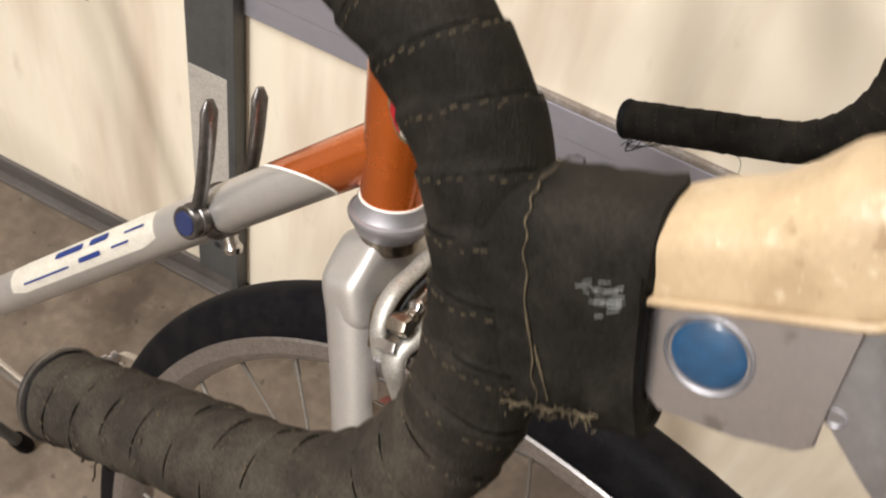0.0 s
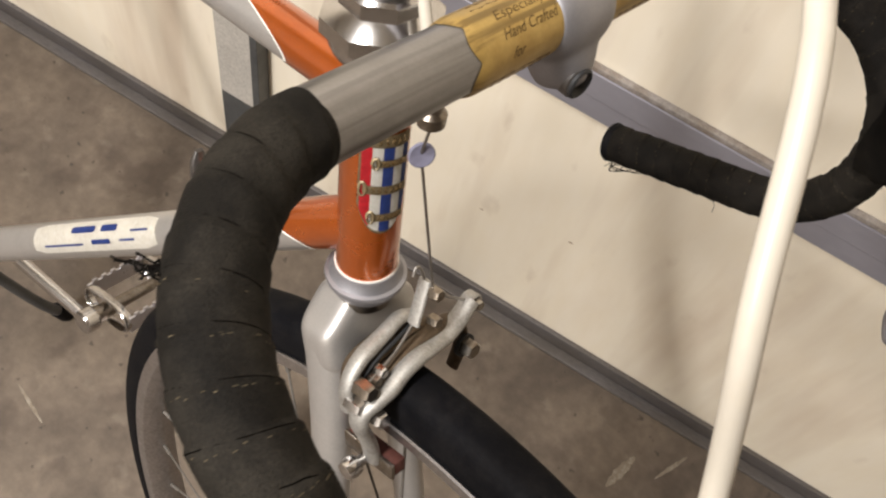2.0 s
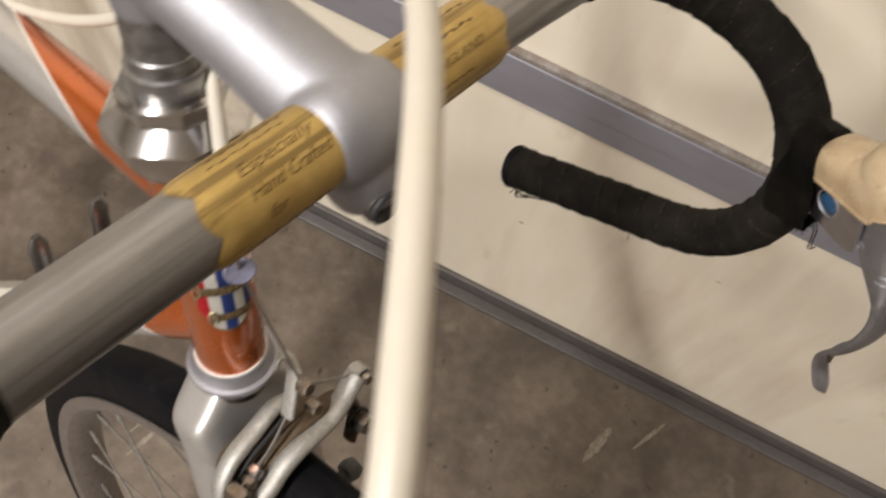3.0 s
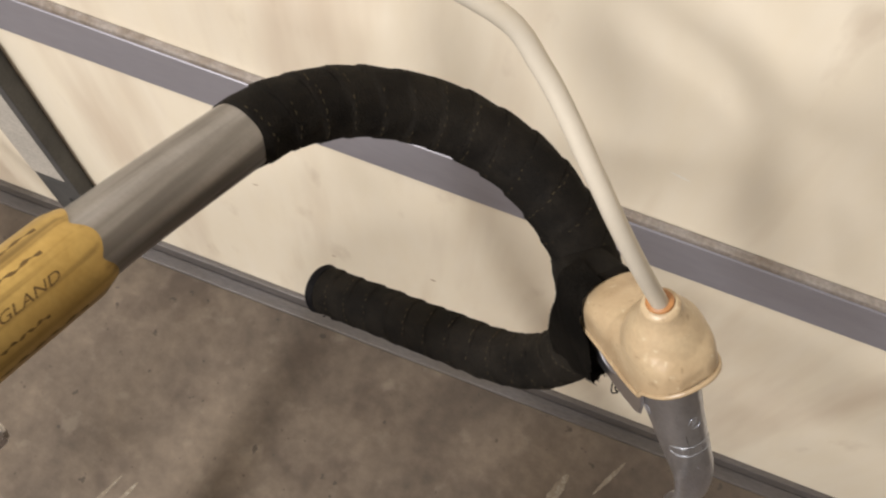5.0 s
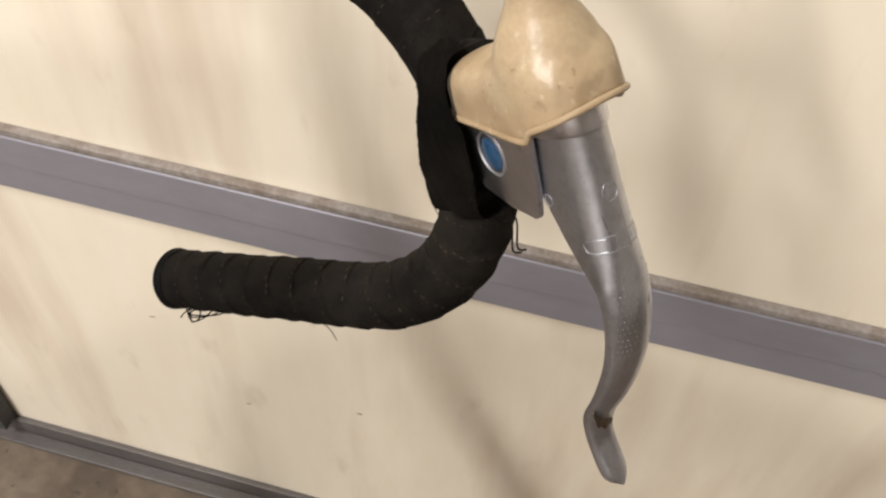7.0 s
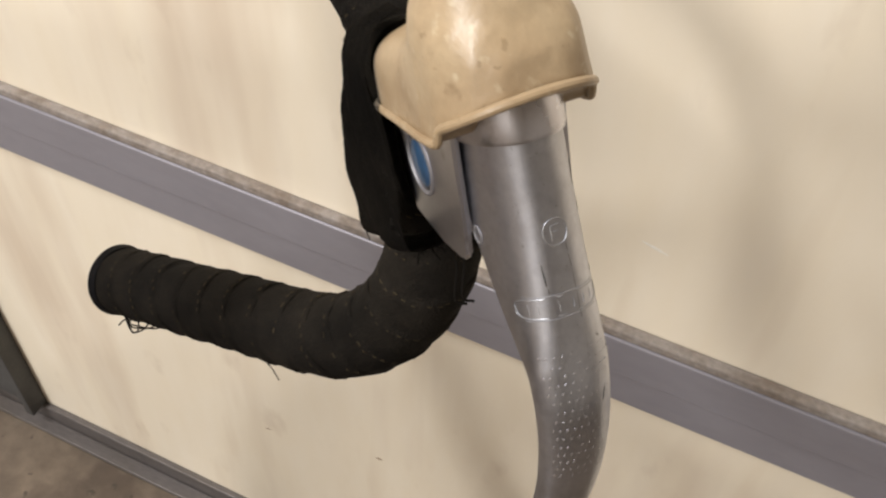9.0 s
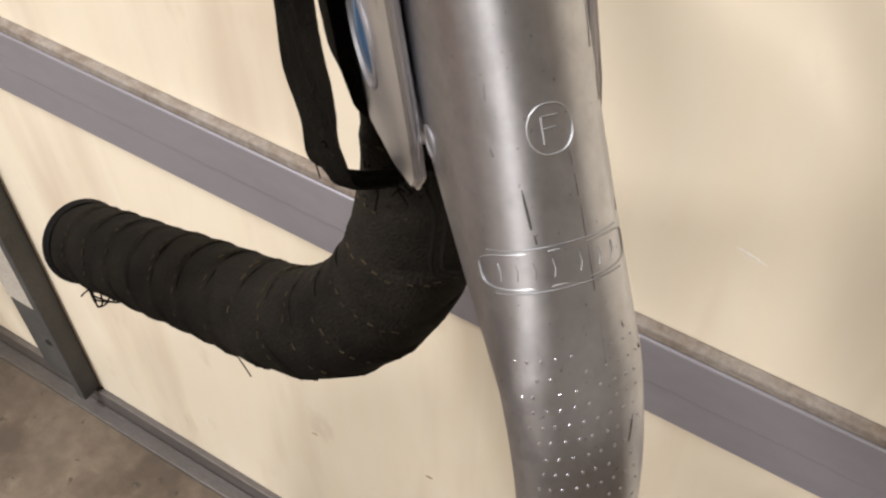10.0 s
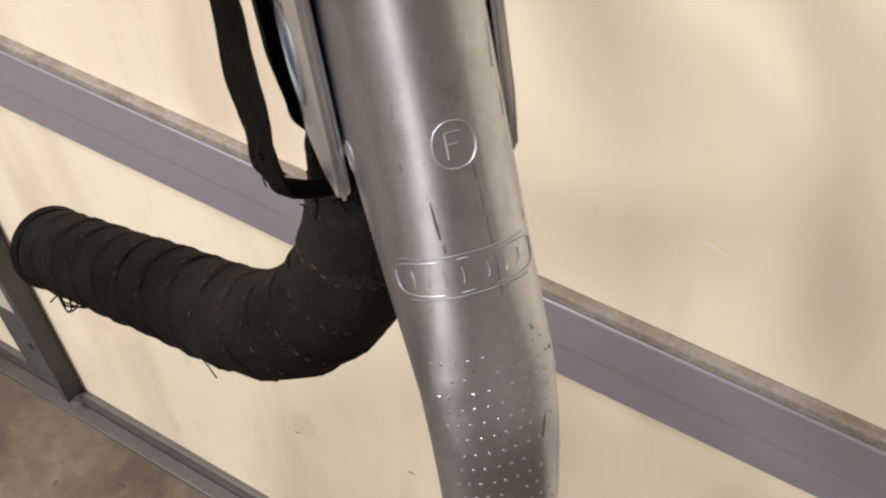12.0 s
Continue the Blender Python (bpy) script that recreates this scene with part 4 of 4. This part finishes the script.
# engraved marks on the left blade
ring = [left_face(0.124 + 0.0170 * math.sin(math.tau * k / 40), -0.02 + 0.19 * math.cos(math.tau * k / 40), 0.00003) for k in range(41)]
part("engraved_ring", left_put(tube(ring, 0.00009, 6, False)), ENGRAVED, left_lever)
for pts in ([(0.133, -0.07), (0.115, -0.07)], [(0.115, -0.07), (0.115, 0.04)], [(0.123, -0.07), (0.123, 0.02)]):
    part("letter_stroke", left_put(tube([left_face(pts[0][0] + (pts[1][0] - pts[0][0]) * k / 6, pts[0][1] + (pts[1][1] - pts[0][1]) * k / 6, 0.00003) for k in range(7)], 0.00010, 6)), ENGRAVED, left_lever)
oval = []
for k in range(81):
    a = math.tau * k / 80
    c, sn = math.cos(a), math.sin(a)
    oval.append(left_face(0.222 - 0.0130 * math.copysign(abs(sn) ** 0.5, sn), -0.14 + 0.98 * math.copysign(abs(c) ** 0.4, c), 0.00003))
part("engraved_border", left_put(tube(oval, 0.00008, 6, False)), ENGRAVED, left_lever)
for sg in (-1, 1):
    oval = [left_face(0.222 + sg * 0.0160, -0.14 + 0.80 * (2 * k / 30 - 1), 0.00003) for k in range(31)]
    part("engraved_border", left_put(tube(oval, 0.00007, 6)), ENGRAVED, left_lever)
for k in range(7):
    c = -0.82 + 0.22 * k
    part("engraved_bar", left_put(tube([left_face(0.2155, c, 0.00002), left_face(0.222, c + 0.02, 0.00002), left_face(0.2285, c, 0.00002)], 0.00007, 6)), ENGRAVED, left_lever)
rnd = random.Random(21)
for i in range(15):
    for j in range(9):
        if rnd.random() < 0.06:
            continue
        p = left_face(0.288 + 0.0135 * i, -0.90 + 0.20 * j + (0.10 if i % 2 else 0) + rnd.uniform(-.02, .02), 0.0)
        part("grip_dimple", left_put(turned(p, (1, 0, 0), [(-0.0002, 0.00021), (0.00007, 0.00015)], 8)), ALLOY, left_lever)
# stains and nicks on the blade
NICKS = ((0.140, 0.152, 0.10, 0.11, 0.00007), (0.158, 0.176, 0.12, 0.13, 0.00006), (0.182, 0.206, 0.14, 0.15, 0.00006), (0.212, 0.246, 0.16, 0.17, 0.00007), (0.162, 0.192, -0.36, -0.33, 0.00020),
         (0.196, 0.203, -0.31, -0.30, 0.00014), (0.06, 0.085, 0.75, 0.66, 0.00011), (0.10, 0.118, 0.80, 0.74, 0.00009), (0.13, 0.137, -0.62, -0.60, 0.00007), (0.25, 0.30, 0.18, 0.20, 0.00004),
         (0.276, 0.280, 0.52, 0.56, 0.00014), (0.352, 0.372, 0.70, 0.58, 0.00016), (0.30, 0.304, 0.95, 0.97, 0.00018), (0.090, 0.100, -0.55, -0.57, 0.00006), (0.19, 0.20, 0.82, 0.80, 0.00008))
for s0, s1, c0, c1, w in NICKS:
    pts = [left_face(s0 + (s1 - s0) * k / 8, c0 + (c1 - c0) * k / 8, -0.00002) for k in range(9)]
    part("dark_nick", left_put(tube(pts, lambda s, th, r, w=w: w * (0.25 + 1.1 * s * (1.25 - s)), 6)), NICK, left_lever)
rust = [left_face(0.655 + 0.017 * k, -1.15 + 0.28 * k, 0.00010) for k in range(7)]
part("worn_patch", left_put(tube(spline(rust, 30), lambda s, th, r: 0.0007 + 0.0017 * math.sin(math.pi * s) * (1 + 0.25 * math.sin(s * 21)), 10, True, 0.22, V(0, 0, 1))), BROWN, left_lever, "brown worn patch")

# strip of tape round each bracket
for sgn, path, o, x in ((1, left_bar, left_lever, LX), (-1, right_bar, right_lever, RX)):
    mid = LEFT_CAP + LY * 0.0084 - LX * 0.026 if sgn > 0 else RIGHT_CAP + RY * 0.0084 - RX * 0.026
    y, z = (LY, LZ) if sgn > 0 else (RY, RZ)
    pts = []
    for k in range(97):
        a = math.tau * k / 96
        c, s = math.cos(a), math.sin(a)
        pts.append((math.copysign(abs(c) ** 0.6, c) * 0.0125, math.copysign(abs(s) ** 0.6, s) * 0.0215))
    bm = bmesh.new()
    rows = []
    for d, g in ([(-0.014 + 0.0350 * k / 24, 1.055 + 0.035 * (k / 24) ** 2 + 0.008 * math.sin(k * 1.1)) for k in range(25)] + [(0.0215, 1.0)]) if sgn < 0 else ((-0.012, 0.55), (-0.004, 0.72), (0.004, 0.84), (0.0140, 0.88), (0.0148, 0.80)):
        sink = max(0.0, d + 0.006) * 0.12 if sgn < 0 else 0.0
        crease = [0.00022 * math.sin(k * 0.9 + d * 900) * math.sin(k * 0.23 + d * 310) + 0.0003 * math.sin(k * 0.31 + d * 420) for k in range(97)]
        rows.append([bm.verts.new(mid + y * crease[k] + x * (d - ((0.0043 * (1 - pz / 0.0215) + 0.004 * ease(py / 0.0125)) * ease(d / 0.015) if sgn < 0 else 0)) + y * (py * g) + z * (pz * g + 0.004 - (sink if pz > 0.01 else 0))) for k, (py, pz) in enumerate(pts[:-1])])
    for a, b in zip(rows, rows[1:]):
        for k in range(96):
            bm.faces.new((a[k], a[(k + 1) % 96], b[(k + 1) % 96], b[k]))
    bm.faces.new(rows[0])
    bm.faces.new(rows[-1])
    part("bracket_tape", bm, TAPE if sgn > 0 else DUSTY, handlebar, "black cloth tape strip over the bracket clamp")
    if sgn < 0:
        seam = [mid + x * (-0.0025 + 0.0020 * pz / 0.0215 + 0.0004 * math.sin(k * 1.3)) + y * (py * 1.075) + z * (pz * 1.075 + 0.004) for k, (py, pz) in enumerate(pts)]
        part("tape_stitching", tube(seam, lambda s, th, r: 0.00016 + 0.00012 * math.sin(s * 310) * math.sin(s * 47), 6, False), THREAD, handlebar, "frayed tan edge of the strip")
        rnd = random.Random(8)
        # dusty frayed edges along the foot of the strip and below it
        for h, d0, d1, up in ((-0.0118, -0.013, 0.008, 0.0), (-0.0100, -0.001, -0.002, 0.010)):
            edge = [mid + x * (d0 + (d1 - d0) * n / 24) - y * (0.0134 - 0.0016 * ease(n / 24 - 0.8)) + z * (h + up * n / 24 + 0.0004 * math.sin(n * 1.7)) for n in range(25)]
            part("tape_stitching", tube(edge, lambda s, th, r: 0.00020 + 0.00016 * math.sin(s * 170) * math.sin(s * 41), 6), THREAD, handlebar, "frayed tan edge of the strip")
        for k in range(60):
            d = rnd.uniform(-0.013, 0.008)
            p = mid + x * d - y * 0.0134 + z * (-0.0120 + rnd.gauss(0, 0.0008))
            part("loose_thread", tube([p, p + z * rnd.uniform(-0.0012, 0.0008) + x * rnd.uniform(-0.0009, 0.0009) - y * 0.0003], 0.00010, 5), THREAD, handlebar)
        for k in range(34):
            p = mid + x * rnd.gauss(0.0125, 0.0026) - y * 0.01345 + z * rnd.gauss(0.0105, 0.0013)
            part("pale_scuff", tube([p, p + z * rnd.uniform(-0.0006, 0.0010) + x * rnd.uniform(0.0006, 0.0030)], rnd.uniform(0.00006, 0.00016), 6), SCUFF, handlebar)

# ---- brake cables ----
def cable(points, r, mat, name, label=""):
    return part(name, tube(spline(points, 90), r, 16), mat, bicycle, label)


r_exit = RIGHT_CAP + RY * 0.0065 + RX * 0.0307 + RZ * 0.0375
cable([r_exit, (0.2032, -0.4547, 0.9474), (0.1866, -0.4373, 0.9877), (0.1697, -0.3925, 1.0079), (0.1422, -0.3306, 0.9841), (0.1122, -0.2925, 0.9469), (0.1005, -0.2880, 0.9354), (0.0620, -0.2700, 0.8700), (0.0400, -0.2660, 0.8380), (-0.0020, -0.2620, 0.7870), (-0.0430, -0.2580, 0.7520), (-0.0950, -0.2490, 0.7220), (-0.1500, -0.2350, 0.7050)], 0.0025, CABLE, "brake_cable", "cream brake cable housing")
l_exit = LEFT_CAP + LY * 0.0065 + LX * 0.0268 + LZ * 0.0415
HANG = V(0.0890, -0.3260, 0.8080)
cable([l_exit, (0.2580, -0.1928, 0.8470), (0.2480, -0.1916, 0.8640), (0.2385, -0.1874, 0.8760), (0.2205, -0.1772, 0.8933), (0.2050, -0.1750, 0.9060), (0.1657, -0.1839, 0.9227), (0.1118, -0.2085, 0.9251), (0.0626, -0.2436, 0.8967), (0.0500, -0.2639, 0.8540), (0.0560, -0.2820, 0.8300), HANG + STEER * 0.016], 0.0025, CABLE, "brake_cable", "cream brake cable housing")

# ---- cable hanger and centre-pull brake ----
hang = part("cable_hanger", turned(HANG, STEER, [(0, 0.0030), (0.002, 0.0055), (0.007, 0.0058), (0.009, 0.0042), (0.018, 0.0040)], 24), DIRTY, bicycle, "chrome front brake cable hanger")
part("hanger_arm", tube(spline([HANG + STEER * 0.004, HANG - FWD * 0.012 + STEER * 0.010, on_axis(0.126) + FWD * 0.018], 16), 0.0042, 14, True, 0.45), DIRTY, hang)
DISC = V(0.0876, -0.3259, 0.7873)
part("adjuster_disc", turned(DISC, (0.62, -0.62, 0.48), [(0, 0.0052), (0.0003, 0.0056), (0.0012, 0.0056), (0.0015, 0.0050), (0.0011, 0.0036)], 32), LILAC, hang, "small round dull lilac disc")
YOKE = V(0.1102, -0.3315, 0.6915)
part("brake_wire", tube([HANG, DISC, YOKE + STEER * 0.002], 0.0007, 8), WIRE, bicycle)


BRAKE_AT, BT, BA = V(0.0966, -0.3482, 0.6506), V(0.8808, -0.1927, 0.4325), V(-0.3519, 0.3448, 0.8702)


def at_crown(w, f, a):
    """Millimetres across the wheel, forward and up from the brake's centre."""
    return BRAKE_AT + WN * (w / 1000) + BT * (f / 1000) + BA * (a / 1000)


def plate(points, width, thick, taper=0.0):
    path = spline([at_crown(*p) for p in points], 56)
    return tube(path, lambda s, th, r: width * (1 - taper * abs(2 * s - 1)), 20, True, thick / width, BT)


brake = part("front_brake", plate([(-28, 6, -22), (-23, 6, -4), (-8, 7, 3), (10, 7, 6), (24, 6, -2), (31, 5, -20)], 0.0085, 0.0030), GREASE, bicycle, "centre-pull brake with rusty bridge and alloy arms")
part("bridge_plate", plate([(-34.5, 11, -20), (-33.5, 11, -6), (-25, 11, 5.2), (-9, 10, 10.6), (4, 9, 13.8), (14, 8, 10)], 0.0050, 0.0032, 0.15), BRAKE, brake, "alloy stirrup plate")
part("brake_arm", plate([(-27, 15, -13), (-14, 17, -5), (-2, 17, 0), (16, 17, 2.5), (33, 16, 0), (41, 15, -10), (42, 14, -24), (38, 12, -38)], 0.0052, 0.0030, 0.2), GREASE, brake, "brown stained far brake arm")
part("brake_arm", plate([(43, 20, 9), (34.5, 21, 3.8), (22.5, 22, -0.8), (4, 23, -1.2), (-8, 23, -4.2), (-17, 23, -9.6), (-26, 22, -12.8), (-32, 20, -16.5), (-34, 19, -25), (-29, 17, -38), (-25.5, 16, -50), (-24, 15, -60)], 0.0064, 0.0040, 0.12), BRAKE, brake, "curved matte alloy near brake arm")
part("return_spring", tube(spline([at_crown(*p) for p in ((-30, 13, -8), (-18, 15, 3), (-4, 15, 8), (8, 14, 11))], 24), 0.0011, 8), DARK, brake, "dark return spring")
for w, f, a, r, h, m in ((-30, 16, -4, 0.0050, 0.010, DIRTY), (-34, 13, -13, 0.0046, 0.010, CHROME), (-19, 17, 0.5, 0.0032, 0.006, CHROME), (-23, 17, -2.5, 0.0030, 0.006, DIRTY), (17, 18, 11, 0.0034, 0.006, DIRTY), (-25.8, 22, -22.7, 0.0050, 0.007, CHROME)):
    part("brake_bolt", bolt(at_crown(w, f, a), BT, r, h), m, brake)
ANCHOR = V(0.1249, -0.3069, 0.6517)
part("anchor_ring", turned(ANCHOR - BT * 0.004, BT, [(0, 0.0040), (0.001, 0.0050), (0.007, 0.0050), (0.008, 0.0042), (0.0072, 0.0026)], 20), BRAKE, brake)
part("anchor_nut", bolt(ANCHOR + BT * 0.0035, BT, 0.0030, 0.004), DIRTY, brake)
part("straddle_wire", tube(spline([YOKE, YOKE.lerp(ANCHOR, 0.5) - BA * 0.001, ANCHOR], 12), 0.0008, 8), WIRE, brake)
part("straddle_wire", tube(spline([at_crown(4, 19, 16), at_crown(-10, 20, 6), at_crown(-30, 20, -3)], 12), 0.0008, 8), WIRE, brake)
part("yoke_plate", plate([(13, 19, 38), (9, 19, 28), (4, 19, 15.5)], 0.0040, 0.0016), BRAKE, brake, "bright pressed yoke plate")
part("yoke_bolt", bolt(YOKE, BT, 0.0037, 0.006), DIRTY, brake)
part("yoke_hook", tube(spline([at_crown(12, 19, 39), at_crown(10, 19, 46), at_crown(7, 19, 48), at_crown(5, 19, 44)], 12), 0.0008, 8), WIRE, brake)
WMID = (HUB - BRAKE_AT).dot(WN) * 1000
for sg, mm, words in ((-1, PAD, "red brown brake block"), (1, RUBBER, "black brake block")):
    c = at_crown(WMID + sg * 17.5, 12, -60)
    block = part("brake_pad", box((-0.0045, -0.0180, -0.0045), (0.0045, 0.0180, 0.0045), basis(c, WN, BT, BA), 0.0016), mm, brake, words)
    part("pad_holder", box((-0.0012, -0.0185, -0.0052), (0.0012, 0.0185, 0.0052), basis(c + WN * (sg * 0.0050), WN, BT, BA), 0.0008), DIRTY, brake)
    part("pad_bolt", turned(c + WN * (sg * 0.005), WN * sg, [(0, 0.0032), (0.009, 0.0032), (0.009, 0.0055), (0.013, 0.0062), (0.017, 0.0048), (0.018, 0.0015)], 16), CHROME if sg < 0 else POST, brake, "domed pad bolt")
FAR = V(0.1340, -0.3226, 0.6333)
part("far_nut", bolt(FAR, BT, 0.0052, 0.007), DIRTY, brake)
part("far_washer", turned(FAR - BT * 0.002, BT, [(0, 0.0068), (0.002, 0.0068)], 20), DARK, brake)

# ---- crank, pedal, kickstand ----
CE = V(-0.1865, -0.3396, 0.2528)
CS = BB + YB * 0.055
crank = part("crank_arm", tube(spline([CS, CS.lerp(CE, 0.5), CE], 20), lambda s, th, r: 0.0095 - 0.002 * s, 20, True, 0.75), CHROME, bicycle, "dull chrome crank arm")
part("crank_boss", turned(CE - YB * 0.007, YB, [(0, 0.010), (0.002, 0.0115), (0.012, 0.0115), (0.014, 0.010)], 24), CHROME, crank)
part("pedal_axle", turned(CE + YB * 0.006, YB, [(0, 0.0085), (0.018, 0.0075), (0.024, 0.0060), (0.085, 0.0050), (0.090, 0.003)], 20), DIRTY, crank)
PX = (XB * 0.95 + ZB * 0.3).normalized()
PZ = PX.cross(YB)
for w in (0.022, 0.085):
    pts = [CE + YB * w + PX * (0.031 * math.copysign(abs(math.cos(a)) ** 0.6, math.cos(a))) + PZ * (0.013 * math.copysign(abs(math.sin(a)) ** 0.8, math.sin(a))) for a in [math.tau * k / 32 for k in range(33)]]
    part("pedal_cage", tube(pts, 0.0042, 10, False, 0.35, YB), CHROME, crank)
for sg in (-1, 1):
    part("pedal_cage", box((-0.0012, 0.022, -0.0085), (0.0012, 0.085, 0.0085), basis(CE + PX * (0.031 * sg), PX, YB, PZ), 0.0008), ALLOY, crank, "toothed alloy cage plate")
    for k in range(6):
        part("cage_tooth", box((-0.0011, 0.028 + 0.010 * k, 0.0080), (0.0011, 0.033 + 0.010 * k, 0.0110), basis(CE + PX * (0.031 * sg), PX, YB, PZ), 0.0004), ALLOY, crank)
KF = V(-0.310, -0.296, 0.004)
stand = part("kickstand", tube(spline([BB - XB * 0.040, BB - XB * 0.035 + YB * 0.02 - ZB * 0.02, KF.lerp(BB, 0.3), KF], 24), 0.0060, 16), POST, bicycle, "dark kickstand standing on the floor")
part("rubber_foot", turned(KF + (BB - KF).normalized() * 0.026, KF - BB, [(0, 0.0085), (0.020, 0.0092), (0.027, 0.0080)], 20), RUBBER, stand)

# rear of the bicycle
REAR = bike(-0.835, 0, WR)
for sg in (-1, 1):
    part("chain_stay", tube([BB + YB * (0.022 * sg), REAR + YB * (0.055 * sg)], 0.0085, 16), SILVER, bicycle)
    part("seat_stay", tube([SEAT + YB * (0.012 * sg), REAR + YB * (0.055 * sg)], 0.0065, 16), SILVER, bicycle)

# broad strip of cloth tape laid over the left bracket, its lower end hanging loose
STRIP = [(-0.0010, -0.0213, -0.0225, -0.0135), (-0.0085, -0.0208, -0.0240, -0.0115), (-0.0142, -0.0192, -0.0290, -0.0085), (-0.0150, -0.0130, -0.0292, -0.0070), (-0.0149, -0.0050, -0.0272, -0.0052),
         (-0.0147, 0.0040, -0.0240, -0.0040), (-0.0143, 0.0120, -0.0205, -0.0040), (-0.0128, 0.0195, -0.0195, -0.0050), (-0.0090, 0.0238, -0.0205, -0.0060), (-0.0030, 0.0252, -0.0215, -0.0065)]
rnd = random.Random(3)
mid_line = spline([(y, z, 0) for y, z, a, b in STRIP], 104)
edge_line = spline([(a, b, 0) for y, z, a, b in STRIP], 104)
bm = bmesh.new()
rows = []
for k, (c, e) in enumerate(zip(mid_line, edge_line)):
    d = (mid_line[min(k + 1, 104)] - mid_line[max(k - 1, 0)]).normalized()
    row = []
    for q in range(13):
        u = q / 12
        x = e.x + (e.y - e.x) * u + (rnd.uniform(-0.00035, 0.00035) if q in (0, 12) else 0)
        puff = 0.0006 * math.sin(u * 9 + k * 0.11) * math.sin(k * 0.07) + 0.00025 * math.sin(u * 23 + k * 0.31)
        lean = (u - 0.5) * 0.0034 * ease(1.2 - abs(k - 46) / 40)
        row.append(bm.verts.new((x, c.x + lean + d.y * -puff, c.y + d.x * puff)))
    rows.append(row)
for a, b in zip(rows, rows[1:]):
    for q in range(12):
        bm.faces.new((a[q], a[q + 1], b[q + 1], b[q]))
bmesh.ops.solidify(bm, geom=bm.faces, thickness=0.0008)
part("loose_tape", left_put(bm), TAPE, handlebar, "broad strip of black cloth tape with frayed edges", angle=1.0)
for k in range(46):
    q = rnd.randint(2, 60)
    sg = rnd.choice((-1, 1))
    p = V(edge_line[q].x if sg < 0 else edge_line[q].y, mid_line[q].x, mid_line[q].y)
    w = p + V(sg * rnd.uniform(0.0003, 0.0016), rnd.uniform(-0.001, 0.0006), rnd.uniform(-0.0018, 0.0008))
    part("loose_thread", left_put(tube([p, p.lerp(w, 0.5) + V(0, 0, 0.0003), w], 0.00013, 5)), FRAY, handlebar)
p = V(-0.0291, -0.0150, -0.0090)
part("loose_thread", left_put(tube(spline([p, p + V(-0.0020, -0.0004, -0.0030), p + V(-0.0024, -0.0006, -0.0080), p + V(-0.0010, -0.0004, -0.0130)], 18), 0.00014, 5)), FRAY, handlebar)
for k in range(9):
    p = V(rnd.uniform(-0.023, -0.014), rnd.uniform(-0.010, -0.003), -0.0210)
    part("loose_thread", left_put(tube(spline([p, p + V(rnd.uniform(-1, 1), rnd.uniform(-1, 1), -1.0) * 0.0015, p + V(rnd.uniform(-1, 1), rnd.uniform(-1, 1), -1.6) * 0.0020], 8), 0.00018, 5)), FRAY, handlebar)
# loose threads below the left bracket and at the bar's end
p = LEFT_CAP + LY * 0.0044 - LX * 0.0135 - LZ * 0.0205
for d in (0.0, 0.0016):
    part("loose_thread", tube(spline([p + LY * d, p + LY * (d + 0.001) - LZ * 0.006, p + LY * (d - 0.001) - LZ * 0.013, p + LY * (d + 0.0012) - LZ * 0.0150], 16), 0.00030, 5), FRAY, handlebar)
# frayed knot on the right bar
knot = V(0.0838, -0.4578, 0.9140)
for k in range(9):
    q = [knot]
    for j in range(4):
        q.append(q[-1] + V(rnd.uniform(-1.2, .6), rnd.uniform(-1, .4), rnd.uniform(-1, 1)) * 0.0024)
    part("loose_thread", tube(spline(q, 14), 0.00032, 5), FRAY, handlebar)
part("loose_thread", tube(spline([knot, knot + V(-0.004, -0.003, 0.002), knot + V(-0.0085, -0.004, 0.001), knot + V(-0.0115, -0.003, -0.003)], 16), 0.00030, 5), FRAY, handlebar)

# marks on wall and floor
CHIP = material("pale_scratch", (0.86, 0.82, 0.74), 0.6)
SPOT = material("brown_scuff", (0.42, 0.31, 0.20), 0.7, scale=200, amount=0.5)
PAINT = material("pale_floor_paint", (0.24, 0.21, 0.165), 0.8, scale=120, amount=0.9, spots=(0.40, 0.55), spot_colour=(0.17, 0.135, 0.10))


def mark(name, a, b, w, mat, label, up):
    a, b = V(*a), V(*b)
    pts = [a.lerp(b, k / 10) for k in range(11)]
    bm = tube(pts, lambda s, th, r: w * (0.25 + 0.75 * math.sin(math.pi * s)) * (1 + 0.2 * math.sin(s * 37)), 10, True, 0.12, up.cross(b - a).normalized())
    return solid(name, bm, mat, label, "mark")


mark("wall_scratch", (0.2865, -0.0001, 0.5600), (0.3000, -0.0001, 0.5565), 0.0009, CHIP, "short white scratch in the wall paint", V(0, 1, 0))
for x, z, w in ((0.147, 0.228, 0.0016), (0.046, 0.193, 0.0010), (-0.02, 0.30, 0.0010), (0.33, 0.30, 0.0009), (-0.42, 0.36, 0.0022)):
    mark("wall_scuff", (x - 0.003, -0.0001, z), (x + 0.003, -0.0001, z + 0.001), w, SPOT, "small brown scuff on the wall paint", V(0, 1, 0))

for a, b, w in (((-0.124, -0.352), (-0.086, -0.250), 0.0035), ((-0.135, -0.330), (-0.105, -0.250), 0.0022), ((0.326, -0.125), (0.340, -0.075), 0.0060), ((0.372, -0.085), (0.395, -0.040), 0.0025), ((-0.30, -0.39), (-0.25, -0.41), 0.0020)):
    mark("floor_smear", (*a, 0.0001), (*b, 0.0001), w, PAINT, "pale dried paint smear on the concrete", V(0, 0, 1))
